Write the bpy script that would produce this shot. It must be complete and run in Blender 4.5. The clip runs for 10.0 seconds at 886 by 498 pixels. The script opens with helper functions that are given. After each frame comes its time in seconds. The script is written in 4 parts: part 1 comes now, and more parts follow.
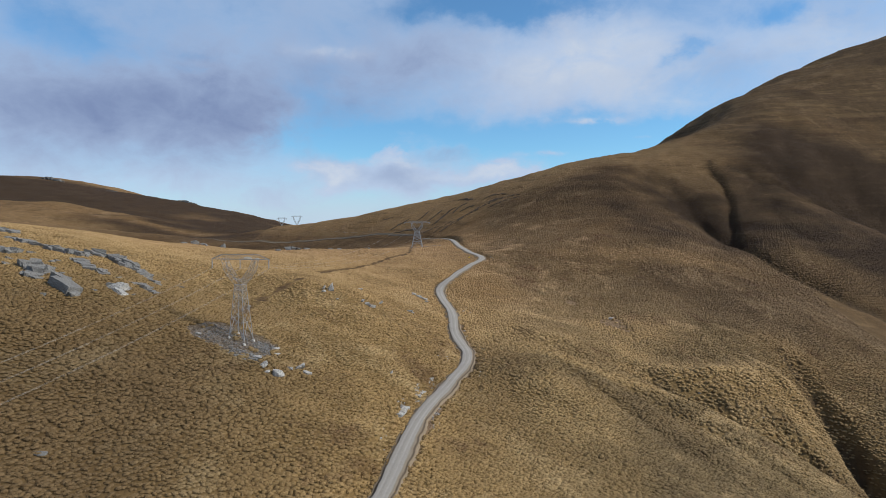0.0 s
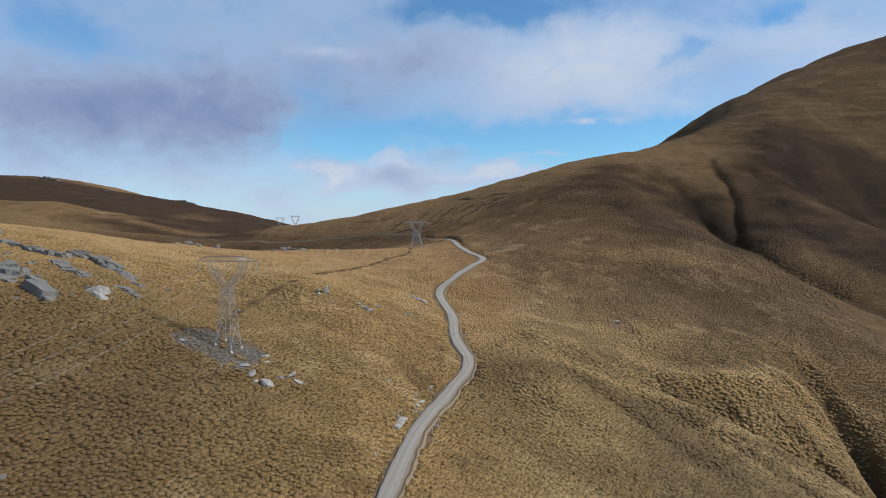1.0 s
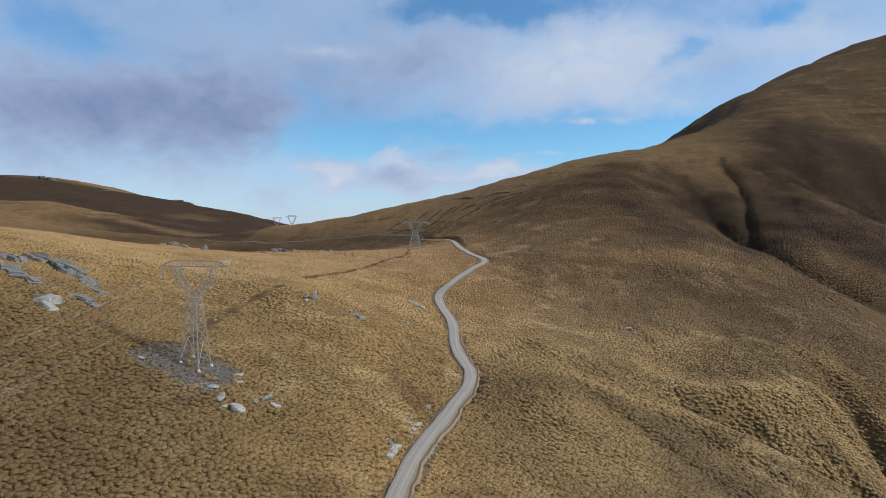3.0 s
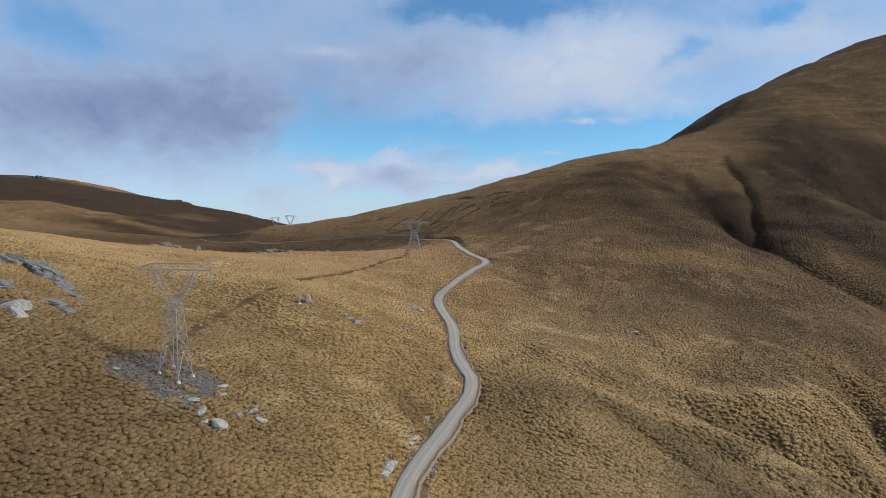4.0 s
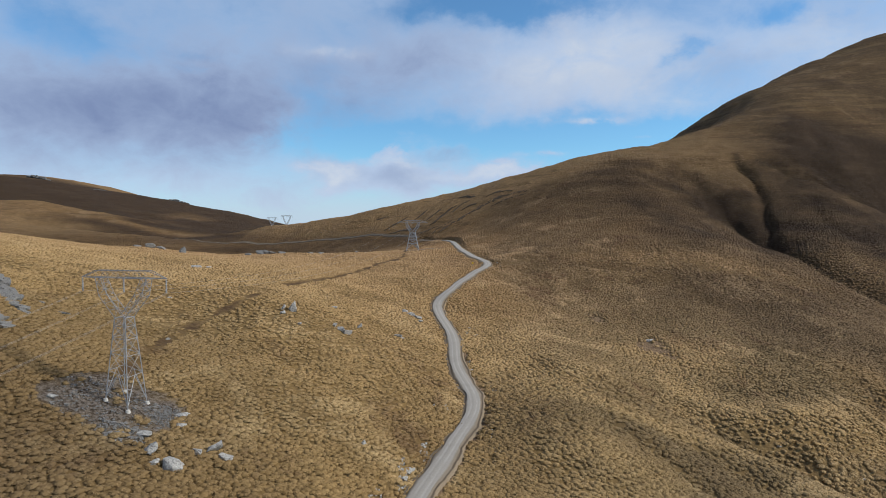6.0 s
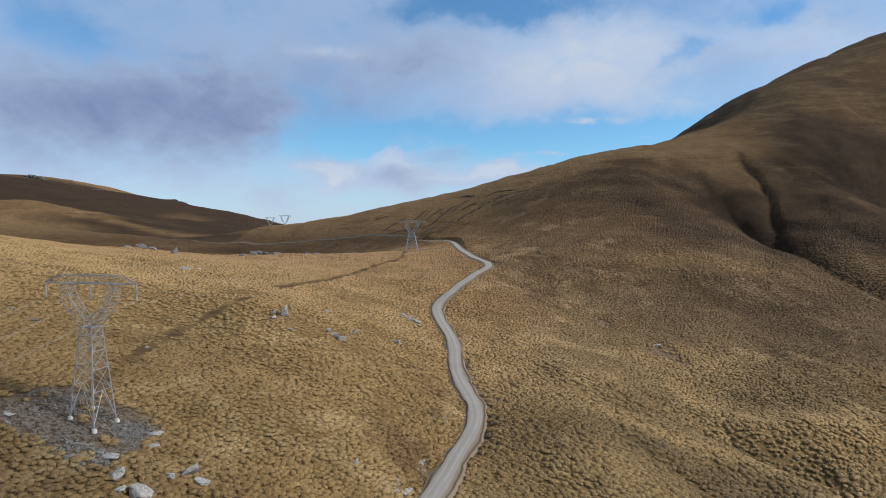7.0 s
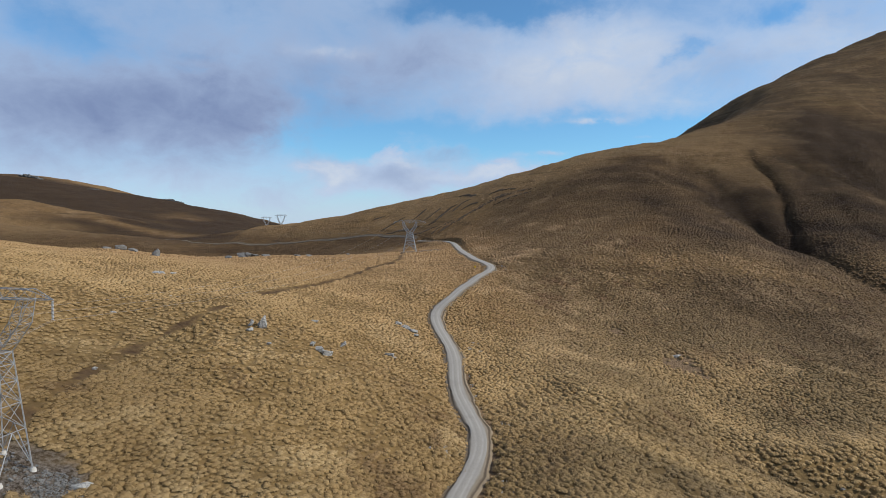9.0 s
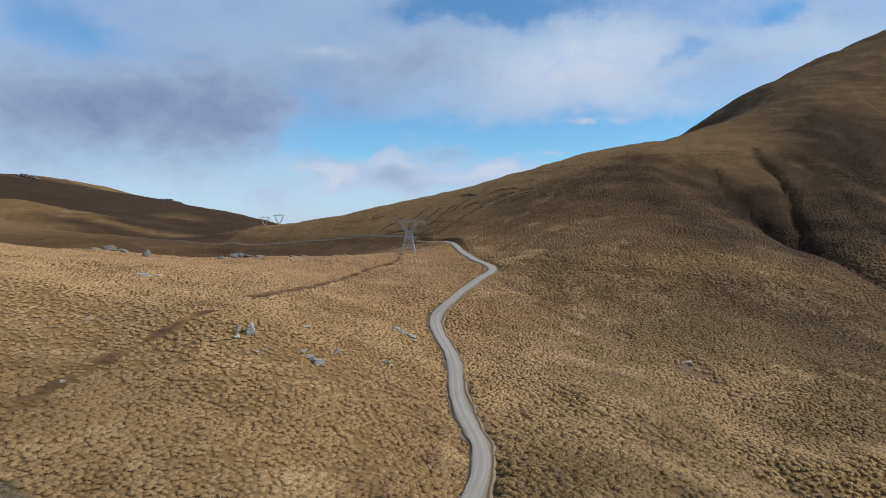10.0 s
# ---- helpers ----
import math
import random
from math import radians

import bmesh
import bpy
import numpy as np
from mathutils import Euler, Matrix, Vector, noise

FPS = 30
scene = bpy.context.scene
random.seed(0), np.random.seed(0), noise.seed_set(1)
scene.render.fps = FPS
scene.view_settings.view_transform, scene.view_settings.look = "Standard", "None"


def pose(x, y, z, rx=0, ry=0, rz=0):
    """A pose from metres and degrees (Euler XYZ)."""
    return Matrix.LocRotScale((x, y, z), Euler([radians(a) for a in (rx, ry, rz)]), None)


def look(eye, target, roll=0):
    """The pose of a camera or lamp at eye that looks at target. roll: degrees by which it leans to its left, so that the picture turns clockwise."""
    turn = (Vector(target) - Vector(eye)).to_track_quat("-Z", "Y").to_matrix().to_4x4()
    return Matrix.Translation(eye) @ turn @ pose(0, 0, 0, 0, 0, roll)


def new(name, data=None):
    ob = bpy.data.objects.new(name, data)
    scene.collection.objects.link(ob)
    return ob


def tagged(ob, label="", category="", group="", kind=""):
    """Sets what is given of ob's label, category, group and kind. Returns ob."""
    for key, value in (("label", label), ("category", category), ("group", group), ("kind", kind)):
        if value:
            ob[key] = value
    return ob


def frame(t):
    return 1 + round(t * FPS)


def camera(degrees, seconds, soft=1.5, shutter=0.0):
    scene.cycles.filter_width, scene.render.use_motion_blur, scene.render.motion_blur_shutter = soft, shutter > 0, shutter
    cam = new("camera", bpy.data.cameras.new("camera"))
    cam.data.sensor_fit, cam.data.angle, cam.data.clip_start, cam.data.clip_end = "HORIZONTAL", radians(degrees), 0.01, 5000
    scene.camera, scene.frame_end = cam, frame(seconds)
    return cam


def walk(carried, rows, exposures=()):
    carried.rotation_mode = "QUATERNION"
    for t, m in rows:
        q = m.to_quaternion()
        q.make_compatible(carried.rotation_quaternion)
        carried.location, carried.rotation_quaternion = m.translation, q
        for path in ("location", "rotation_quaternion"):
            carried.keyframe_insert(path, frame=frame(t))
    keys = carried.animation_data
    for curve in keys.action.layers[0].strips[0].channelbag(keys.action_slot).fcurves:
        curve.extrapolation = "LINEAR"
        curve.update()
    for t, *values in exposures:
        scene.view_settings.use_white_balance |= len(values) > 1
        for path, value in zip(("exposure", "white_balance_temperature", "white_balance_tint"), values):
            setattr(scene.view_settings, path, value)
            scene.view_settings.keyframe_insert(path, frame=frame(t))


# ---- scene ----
cam = camera(73.0, 10.0, soft=0.8)
CAM_Z = 60.0
PATH = [(t, pose(0.113 * t, 10.0 * t, CAM_Z, 87.783, 0, 0)) for t in (0, 1.25, 2.5, 3.75, 5, 6.25, 7.5, 8.75, 10)]
walk(cam, PATH)

# ------------------------------------------------------------------ light
SUN_AZ, SUN_EL = 94.0, 37.0          # clockwise from +Y, degrees
sun_dir = Vector((math.sin(radians(SUN_AZ)) * math.cos(radians(SUN_EL)),
                  math.cos(radians(SUN_AZ)) * math.cos(radians(SUN_EL)), math.sin(radians(SUN_EL))))
sun_data = bpy.data.lights.new("sun", "SUN")
sun_data.energy, sun_data.angle, sun_data.color = 3.7, radians(8.0), (1.0, 0.925, 0.81)
sun = new("sun", sun_data)
sun.matrix_world = look(sun_dir * 1000, (0, 0, 0))
scene.view_settings.exposure = 0.0


class Nodes:
    """A small shorthand for node trees."""

    def __init__(self, tree):
        self.tree = tree
        tree.nodes.clear()

    def add(self, kind, inputs=(), **settings):
        n = self.tree.nodes.new(kind)
        for k, v in settings.items():
            setattr(n, k, v)
        for k, v in dict(inputs).items():
            self.put(n.inputs[k], v)
        return n

    def put(self, socket, v):
        if isinstance(v, bpy.types.NodeSocket):
            self.tree.links.new(v, socket)
        elif isinstance(v, bpy.types.Node):
            self.tree.links.new(v.outputs[0], socket)
        else:
            socket.default_value = v

    def math(self, op, a, b=0.0, c=0.0, clamp=False):
        return self.add("ShaderNodeMath", {0: a, 1: b, 2: c}, operation=op, use_clamp=clamp).outputs[0]

    def mix(self, fac, a, b, blend="MIX"):
        n = self.add("ShaderNodeMix", data_type="RGBA", blend_type=blend)
        self.put(n.inputs[0], fac)
        self.put(n.inputs[6], a)
        self.put(n.inputs[7], b)
        return n.outputs[2]

    def noise(self, vector, scale, detail=4.0, rough=0.55, distort=0.0):
        n = self.add("ShaderNodeTexNoise", {"Scale": scale, "Detail": detail, "Roughness": rough, "Distortion": distort})
        if vector is not None:
            self.put(n.inputs["Vector"], vector)
        return n.outputs[0]

    def ramp(self, fac, lo, hi, a=0.0, b=1.0):
        n = self.add("ShaderNodeMapRange", {0: fac, 1: lo, 2: hi, 3: a, 4: b}, interpolation_type="SMOOTHSTEP")
        return n.outputs[0]


def make_world():
    world = bpy.data.worlds.new("sky")
    scene.world = world
    world.use_nodes = True
    n = Nodes(world.node_tree)
    sky = n.add("ShaderNodeTexSky", sky_type="NISHITA", sun_disc=False, sun_elevation=radians(SUN_EL),
                sun_rotation=radians(SUN_AZ), altitude=900, air_density=1.0, dust_density=0.4, ozone_density=1.6)
    way = n.add("ShaderNodeTexCoord").outputs["Generated"]
    xyz = n.add("ShaderNodeSeparateXYZ", {0: way})
    x, y, z = xyz.outputs
    az = n.math("ARCTAN2", x, y)
    flat = n.add("ShaderNodeCombineXYZ", {0: az, 1: n.math("MULTIPLY", z, 1.5), 2: 0.37}).outputs[0]
    big = n.noise(flat, 3.2, 8, 0.60, 0.3)
    fine = n.noise(flat, 11.0, 7, 0.62, 0.4)
    drift = n.add("ShaderNodeTexNoise", {"Vector": flat, "Scale": 7.0, "Detail": 6.0, "Roughness": 0.6}).outputs["Color"]
    drift = n.add("ShaderNodeVectorMath", {0: drift, 1: (0.5, 0.5, 0.5)}, operation="SUBTRACT").outputs[0]
    drift = n.add("ShaderNodeVectorMath", {0: drift, 1: (0.26, 0.11, 0.0)}, operation="MULTIPLY").outputs[0]
    spot = n.add("ShaderNodeVectorMath", {0: n.add("ShaderNodeCombineXYZ", {0: az, 1: z}).outputs[0], 1: drift}, operation="ADD").outputs[0]

    def ovals(rows, where):
        """The sum of soft ovals: bearing, height, half widths, weight."""
        total = None
        for a, e, ra, re, k in rows:
            q = n.add("ShaderNodeMapping", {"Vector": where, "Location": (-a / ra, -e / re, 0), "Scale": (1 / ra, 1 / re, 0)}).outputs[0]
            r2 = n.add("ShaderNodeVectorMath", {0: q, 1: q}, operation="DOT_PRODUCT").outputs["Value"]
            g = n.math("MULTIPLY", n.math("POWER", 0.368, r2), k)
            total = g if total is None else n.math("ADD", total, g)
        return total

    # where the cover thins and the blue shows, where it thickens, and the small wisps
    gaps = ovals(((0.043, 0.348, 0.110, 0.030, 0.75), (-0.547, 0.271, 0.101, 0.031, 0.35), (-0.377, 0.240, 0.049, 0.011, 0.25), (-0.153, 0.142, 0.093, 0.032, 0.60),
            (0.062, 0.143, 0.183, 0.032, 0.50), (0.244, 0.140, 0.111, 0.033, 0.70), (0.372, 0.143, 0.063, 0.025, 0.45), (0.382, 0.251, 0.036, 0.012, 0.40),
            (0.527, 0.285, 0.037, 0.015, 0.50), (0.189, 0.337, 0.079, 0.016, 0.35), (-0.207, 0.197, 0.054, 0.050, 0.25)), spot)
    heaps = ovals(((-0.536, 0.167, 0.207, 0.067, 0.50), (-0.320, 0.171, 0.113, 0.066, 0.45), (0.199, 0.248, 0.147, 0.055, 0.50), (0.521, 0.247, 0.129, 0.043, 0.30),
            (-0.088, 0.252, 0.177, 0.045, 0.25), (-0.079, 0.082, 0.080, 0.024, 0.75), (-0.194, 0.081, 0.035, 0.015, 0.70), (0.081, 0.083, 0.088, 0.012, 0.75),
            (-0.013, 0.133, 0.049, 0.018, 0.50), (-0.102, 0.115, 0.037, 0.009, 0.60), (-0.502, 0.058, 0.349, 0.037, 0.25)), spot)
    small = n.add("ShaderNodeVectorMath", {0: n.add("ShaderNodeCombineXYZ", {0: az, 1: z}).outputs[0],
                                           1: n.add("ShaderNodeVectorMath", {0: drift, 1: (0.3, 0.12, 0)}, operation="MULTIPLY").outputs[0]}, operation="ADD").outputs[0]
    wisps = ovals(((0.249, 0.166, 0.037, 0.005, 0.75), (0.159, 0.117, 0.035, 0.004, 0.70), (0.339, 0.140, 0.030, 0.004, 0.70), (-0.179, 0.269, 0.059, 0.010, 0.35),
            (-0.377, 0.240, 0.037, 0.006, 0.25), (0.052, 0.261, 0.046, 0.010, 0.30), (0.090, 0.107, 0.019, 0.004, 0.60)), small)
    cover = n.math("ADD", 0.50, n.math("ADD", n.math("MULTIPLY", n.math("SUBTRACT", big, 0.5), 0.85), n.math("MULTIPLY", n.math("SUBTRACT", fine, 0.5), 0.55)))
    cover = n.math("ADD", n.math("SUBTRACT", cover, gaps), n.math("ADD", heaps, n.math("MULTIPLY", wisps, n.ramp(fine, 0.3, 0.6))))
    over = n.math("MAXIMUM", n.ramp(z, 0.42, 0.60), n.ramp(y, 0.35, -0.05))
    mask = n.ramp(cover, 0.02, 0.92)
    # lilac grey where the cloud is thick, white where it is thin or sunlit
    dark = ovals(((-0.535, 0.170, 0.216, 0.085, 0.72), (-0.320, 0.166, 0.118, 0.074, 0.62), (-0.079, 0.077, 0.075, 0.017, 0.42), (0.001, 0.128, 0.042, 0.013, 0.45),
            (-0.097, 0.252, 0.177, 0.057, 0.45), (-0.134, 0.182, 0.084, 0.039, 0.35), (0.449, 0.221, 0.087, 0.023, 0.35), (0.575, 0.271, 0.057, 0.027, 0.20)), spot)
    dark = n.math("ADD", dark, n.math("MULTIPLY", n.math("SUBTRACT", fine, 0.5), 0.9))
    dark = n.math("ADD", dark, n.math("MULTIPLY", n.math("SUBTRACT", big, 0.5), 0.9), clamp=True)
    bright = n.math("MINIMUM", ovals(((0.208, 0.256, 0.113, 0.044, 0.85), (0.355, 0.206, 0.072, 0.032, 0.55), (0.582, 0.245, 0.068, 0.035, 0.50), (-0.194, 0.081, 0.035, 0.014, 0.90),
            (-0.088, 0.106, 0.047, 0.009, 0.70), (0.081, 0.086, 0.088, 0.010, 0.90), (-0.179, 0.269, 0.059, 0.011, 0.50), (0.249, 0.166, 0.037, 0.006, 0.60),
            (0.159, 0.117, 0.035, 0.005, 0.60), (0.339, 0.140, 0.030, 0.005, 0.60), (-0.013, 0.144, 0.038, 0.009, 0.50)), spot), 1.0)
    cloud = n.mix(dark, (0.440, 0.565, 0.775, 1), (0.205, 0.275, 0.465, 1))
    cloud = n.mix(n.math("MULTIPLY", bright, n.ramp(fine, 0.25, 0.65)), cloud, (0.63, 0.69, 0.78, 1))
    cloud = n.mix(over, cloud, n.mix(dark, (0.33, 0.34, 0.37, 1), (0.20, 0.21, 0.235, 1)))
    haze = n.math("MULTIPLY", n.ramp(z, 0.13, 0.0), n.math("SUBTRACT", 1.0, over))
    cloud = n.mix(n.math("MULTIPLY", haze, 0.7), cloud, (0.555, 0.655, 0.80, 1))
    mask = n.math("MAXIMUM", mask, n.math("MULTIPLY", haze, 0.85))
    blue = n.mix(1.0, sky.outputs[0], (0.68, 1.06, 1.26, 1), "MULTIPLY")
    clear = n.add("ShaderNodeBackground", {0: blue, 1: 0.115})
    clouds = n.add("ShaderNodeBackground", {0: cloud, 1: 1.0})
    both = n.add("ShaderNodeMixShader", {0: mask, 1: clear, 2: clouds})
    n.add("ShaderNodeOutputWorld", {0: both})


make_world()

# ------------------------------------------------------------------ lie of the land
# guide lines along crests, valley floors and slopes: x, y, height in metres
ROAD_LINE = [(-25, 85, -4), (-20, 105, 0), (-13.6, 126, 2), (-6.9, 165, 6.2), (3, 200, 8.1), (9.4, 226, 10.5), (5.1, 257, 13.9),
             (4.3, 283, 18.6), (-1.8, 318, 25.5), (5.1, 340, 31), (18, 375, 36), (26.3, 403, 38.5), (19, 440, 41.3),
             (12.8, 485, 44), (5.8, 560, 47.3)]
FAR_ROAD_LINE = [(-20, 620, 47), (-54, 680, 46.5), (-128, 740, 43), (-210, 790, 39), (-300, 830, 35), (-420, 900, 30)]
LEFT_FLANK = [(-52, 127, 17.6), (-27, 137, 11.5), (-52, 163, 25.5), (-92, 167, 41), (-103, 200, 45), (-148, 200, 53),
              (-200, 230, 61), (-107, 208, 46), (-116, 192, 49), (-99, 195, 44.3), (-112, 166, 46.2), (-70, 205, 33), (-24, 184, 18.8), (-32, 177, 19.5), (-20, 220, 21.6), (-35, 182, 23),
              (-28, 201, 22.2), (-67, 234, 34), (-47, 247, 34), (-36, 259, 31.3), (-28, 261, 27), (-61, 140, 24), (-13, 292, 24.5)]
KNOLL_CREST = [(-197, 300, 59.5), (-196, 380, 49), (-147, 394, 44.2), (-125, 400, 42.4), (-106, 409, 43.6), (-84, 320, 43.7), (-105, 294, 44.2),
               (-60, 430, 43.5), (-26, 500, 43), (-40, 360, 38),
               (-165, 400, 48.4), (-182, 330, 55), (-239, 400, 49.8)]
HOLLOW = [(-150, 520, 27), (-100, 520, 30), (-250, 600, 12), (-170, 620, 18), (-90, 600, 32), (-250, 710, 12), (-330, 500, 30),
          (-400, 650, 5), (-60, 620, 38)]
RIGHT_SLOPE = [(30, 257, 12), (22, 218, 11.4), (36, 212, 10), (45, 259, 14), (51, 230, 7), (70, 238, 0.5), (83, 243, -1.5),
               (81, 247, -2), (100, 249, -3.5), (115, 249, -8.2), (88, 278, 4), (98, 269, 0.2), (135, 259, -11.3),
               (140, 289, 1.6), (155, 297, 3), (162, 286, -3.3), (114, 341, 19), (147, 335, 11), (151, 366, 21.5),
               (83, 302, 10.5), (71, 330, 17), (137, 394, 35), (85, 370, 27.5), (43, 360, 29), (73, 193, -10), (65, 165, -15),
               (72, 410, 43)]
STREAM = [(174, 276, -19), (180, 262, -38), (184, 245, -52), (195, 215, -62), (215, 290, -22), (244, 330, -9), (223, 330, -2),
          (151, 240, -29), (241, 424, 24), (296, 400, -4), (330, 350, -25), (281, 415, 7), (262, 430, 17)]
RIDGE_FOOT = [(247, 460, 37), (267, 464, 47), (172, 452, 52.5), (128, 470, 59), (231, 523, 60), (186, 542, 78), (158, 547, 88),
              (52, 533, 60), (183, 600, 110), (50, 663, 92), (-50, 720, 66)]
RIDGE_CREST = [(147, 720, 134), (45, 720, 101), (-63, 800, 84), (-148, 850, 73.5), (-241, 900, 63),
               (-300, 900, 50), (-352, 900, 38), (147, 900, 105), (0, 1000, 60), (-200, 1100, 45), (-233, 958, 50), (-296, 1100, 51)]
HILL = [(288, 594, 97), (271, 628, 118), (349, 800, 193), (415, 860, 234), (293, 750, 171), (334, 690, 148), (310, 640, 124), (371, 700, 164),
        (411, 775, 205), (302, 690, 148), (280, 640, 127), (410, 710, 171), (269, 690, 145), (246, 630, 117), (313, 568, 92), (360, 602, 101), (387, 645, 146), (449, 848, 242), (335, 602, 106),
        (405, 625, 74), (435, 580, 55), (533, 720, 162), (343, 985, 191), (373, 965, 211), (463, 950, 262), (530, 950, 290), (597, 950, 315), (703, 950, 354), (290, 870, 135),
        (900, 1000, 400), (1300, 1200, 380), (600, 400, 40), (900, 500, 120), (300, 1150, 120), (500, 1500, 150)]
FAR_HILLS = [(-700, 905, 80), (-518, 800, 61), (-452, 800, 58.5), (-386, 800, 52), (-326, 800, 43.5), (-560, 880, 57), (-450, 880, 47),
             (-750, 1180, 94), (-600, 1150, 70), (-470, 1130, 50), (-646, 1000, 102), (-504, 1000, 70), (-363, 1000, 44), (-500, 700, 45), (-560, 1250, 60),
             (-1258, 1700, 198), (-1114, 1710, 192), (-1040, 1730, 171), (-965, 1750, 160), (-772, 1800, 131), (-618, 1850, 95), (-510, 1900, 73),
             (-300, 1900, 20), (-1581, 2600, 258), (-1336, 2600, 202), (-1100, 2600, 130), (-900, 1300, 118), (-1000, 900, 110),  (0, 2200, 0), (-1000, 2300, 120),
             (0, 1500, 10)]
OUTER = [(-60, 60, 10), (0, 50, -10), (100, 60, -38), (0, -150, -20), (-250, -150, 30), (-200, 60, 45), (200, 120, -66),
         (400, 200, -70), (300, -50, -80), (600, 100, -60), (-600, 100, 90), (-500, 350, 70), (900, -300, -40),
         (-900, -400, 60), (0, -800, -60), (1500, 300, 60), (-1800, 800, 120), (2600, 1500, 250), (2600, -1500, 50),
         (-2600, -1500, 60), (-2600, 2200, 120), (0, 3800, -20), (2200, 3600, 60), (-2200, 3600, 40)]


def fold(lines, smooth):
    """A smooth sheet laid over the guide lines (thin-plate)."""
    p = np.array([q for line in lines for q in line], float)
    s = 100.0
    xy = p[:, :2] / s

    def kernel(a, b):
        r2 = ((a[:, None, :] - b[None, :, :]) ** 2).sum(-1) + 1e-9
        return 0.5 * r2 * np.log(r2)

    n = len(p)
    m = np.zeros((n + 3, n + 3))
    m[:n, :n] = kernel(xy, xy) + np.diag(smooth * (0.05 + (np.hypot(p[:, 0], p[:, 1] - 200) / 400.0) ** 2))
    m[:n, n], m[n, :n] = 1, 1
    m[:n, n + 1:], m[n + 1:, :n] = xy, xy.T
    w = np.linalg.solve(m, np.concatenate([p[:, 2], np.zeros(3)]))

    def sheet(x, y):
        q = np.stack([np.ravel(x), np.ravel(y)], 1) / s
        out = np.empty(len(q))
        for i in range(0, len(q), 20000):
            c = q[i:i + 20000]
            out[i:i + 20000] = kernel(c, xy) @ w[:n] + w[n] + c @ w[n + 1:]
        return out.reshape(np.shape(x))

    return sheet


base_sheet = fold([ROAD_LINE, FAR_ROAD_LINE, LEFT_FLANK, KNOLL_CREST, HOLLOW, RIGHT_SLOPE, STREAM, RIDGE_FOOT, RIDGE_CREST, HILL,
                   FAR_HILLS, OUTER], 0.06)


def waves(x, y, size, seed, octaves=3):
    """Cheap smooth noise from value lattices, about -1 to 1."""
    rng = np.random.RandomState(seed)
    total, amp, norm = np.zeros(np.shape(x)), 1.0, 0.0
    for o in range(octaves):
        table = rng.rand(64, 64) * 2 - 1
        a = rng.rand() * 6.28
        u = (x * math.cos(a) - y * math.sin(a)) / size + rng.rand() * 64
        v = (x * math.sin(a) + y * math.cos(a)) / size + rng.rand() * 64
        iu, iv = np.floor(u).astype(int), np.floor(v).astype(int)
        fu, fv = u - iu, v - iv
        fu, fv = fu * fu * (3 - 2 * fu), fv * fv * (3 - 2 * fv)
        g = lambda i, j: table[(iu + i) % 64, (iv + j) % 64]
        total += amp * ((g(0, 0) * (1 - fu) + g(1, 0) * fu) * (1 - fv) + (g(0, 1) * (1 - fu) + g(1, 1) * fu) * fv)
        norm += amp
        amp, size = amp * 0.5, size * 0.5
    return total / norm * 1.5


def smooth_line(points, step=2.0):
    """A Catmull-Rom curve through the points, sampled evenly."""
    p = np.array(points, float)
    p = np.vstack([2 * p[0] - p[1], p, 2 * p[-1] - p[-2]])
    out = []
    for i in range(1, len(p) - 2):
        n = max(2, int(np.linalg.norm(p[i + 1] - p[i]) / step))
        t = np.linspace(0, 1, n, endpoint=False)[:, None]
        out.append(0.5 * (2 * p[i] + (p[i + 1] - p[i - 1]) * t + (2 * p[i - 1] - 5 * p[i] + 4 * p[i + 1] - p[i + 2]) * t ** 2
                          + (3 * p[i] - p[i - 1] - 3 * p[i + 1] + p[i + 2]) * t ** 3))
    return np.vstack(out + [p[-2:-1]])


def near_line(x, y, line, reach):
    """Distance to a sampled line, signed (left of its run is positive), the sample's index; far away: reach."""
    x, y = np.ravel(x), np.ravel(y)
    d, idx = np.full(len(x), float(reach)), np.zeros(len(x), int)
    box = ((x > line[:, 0].min() - reach) & (x < line[:, 0].max() + reach)
           & (y > line[:, 1].min() - reach) & (y < line[:, 1].max() + reach))
    where = np.nonzero(box)[0]
    tang = np.gradient(line[:, :2], axis=0)
    for i in range(0, len(where), 8000):
        w = where[i:i + 8000]
        dx, dy = x[w, None] - line[None, :, 0], y[w, None] - line[None, :, 1]
        r2 = dx * dx + dy * dy
        k = r2.argmin(1)
        r = np.sqrt(r2[np.arange(len(w)), k])
        side = np.sign(tang[k, 0] * dy[np.arange(len(w)), k] - tang[k, 1] * dx[np.arange(len(w)), k])
        hit = r < reach
        d[w[hit]] = (r * np.where(side == 0, 1, side))[hit]
        idx[w[hit]] = k[hit]
    return d, idx


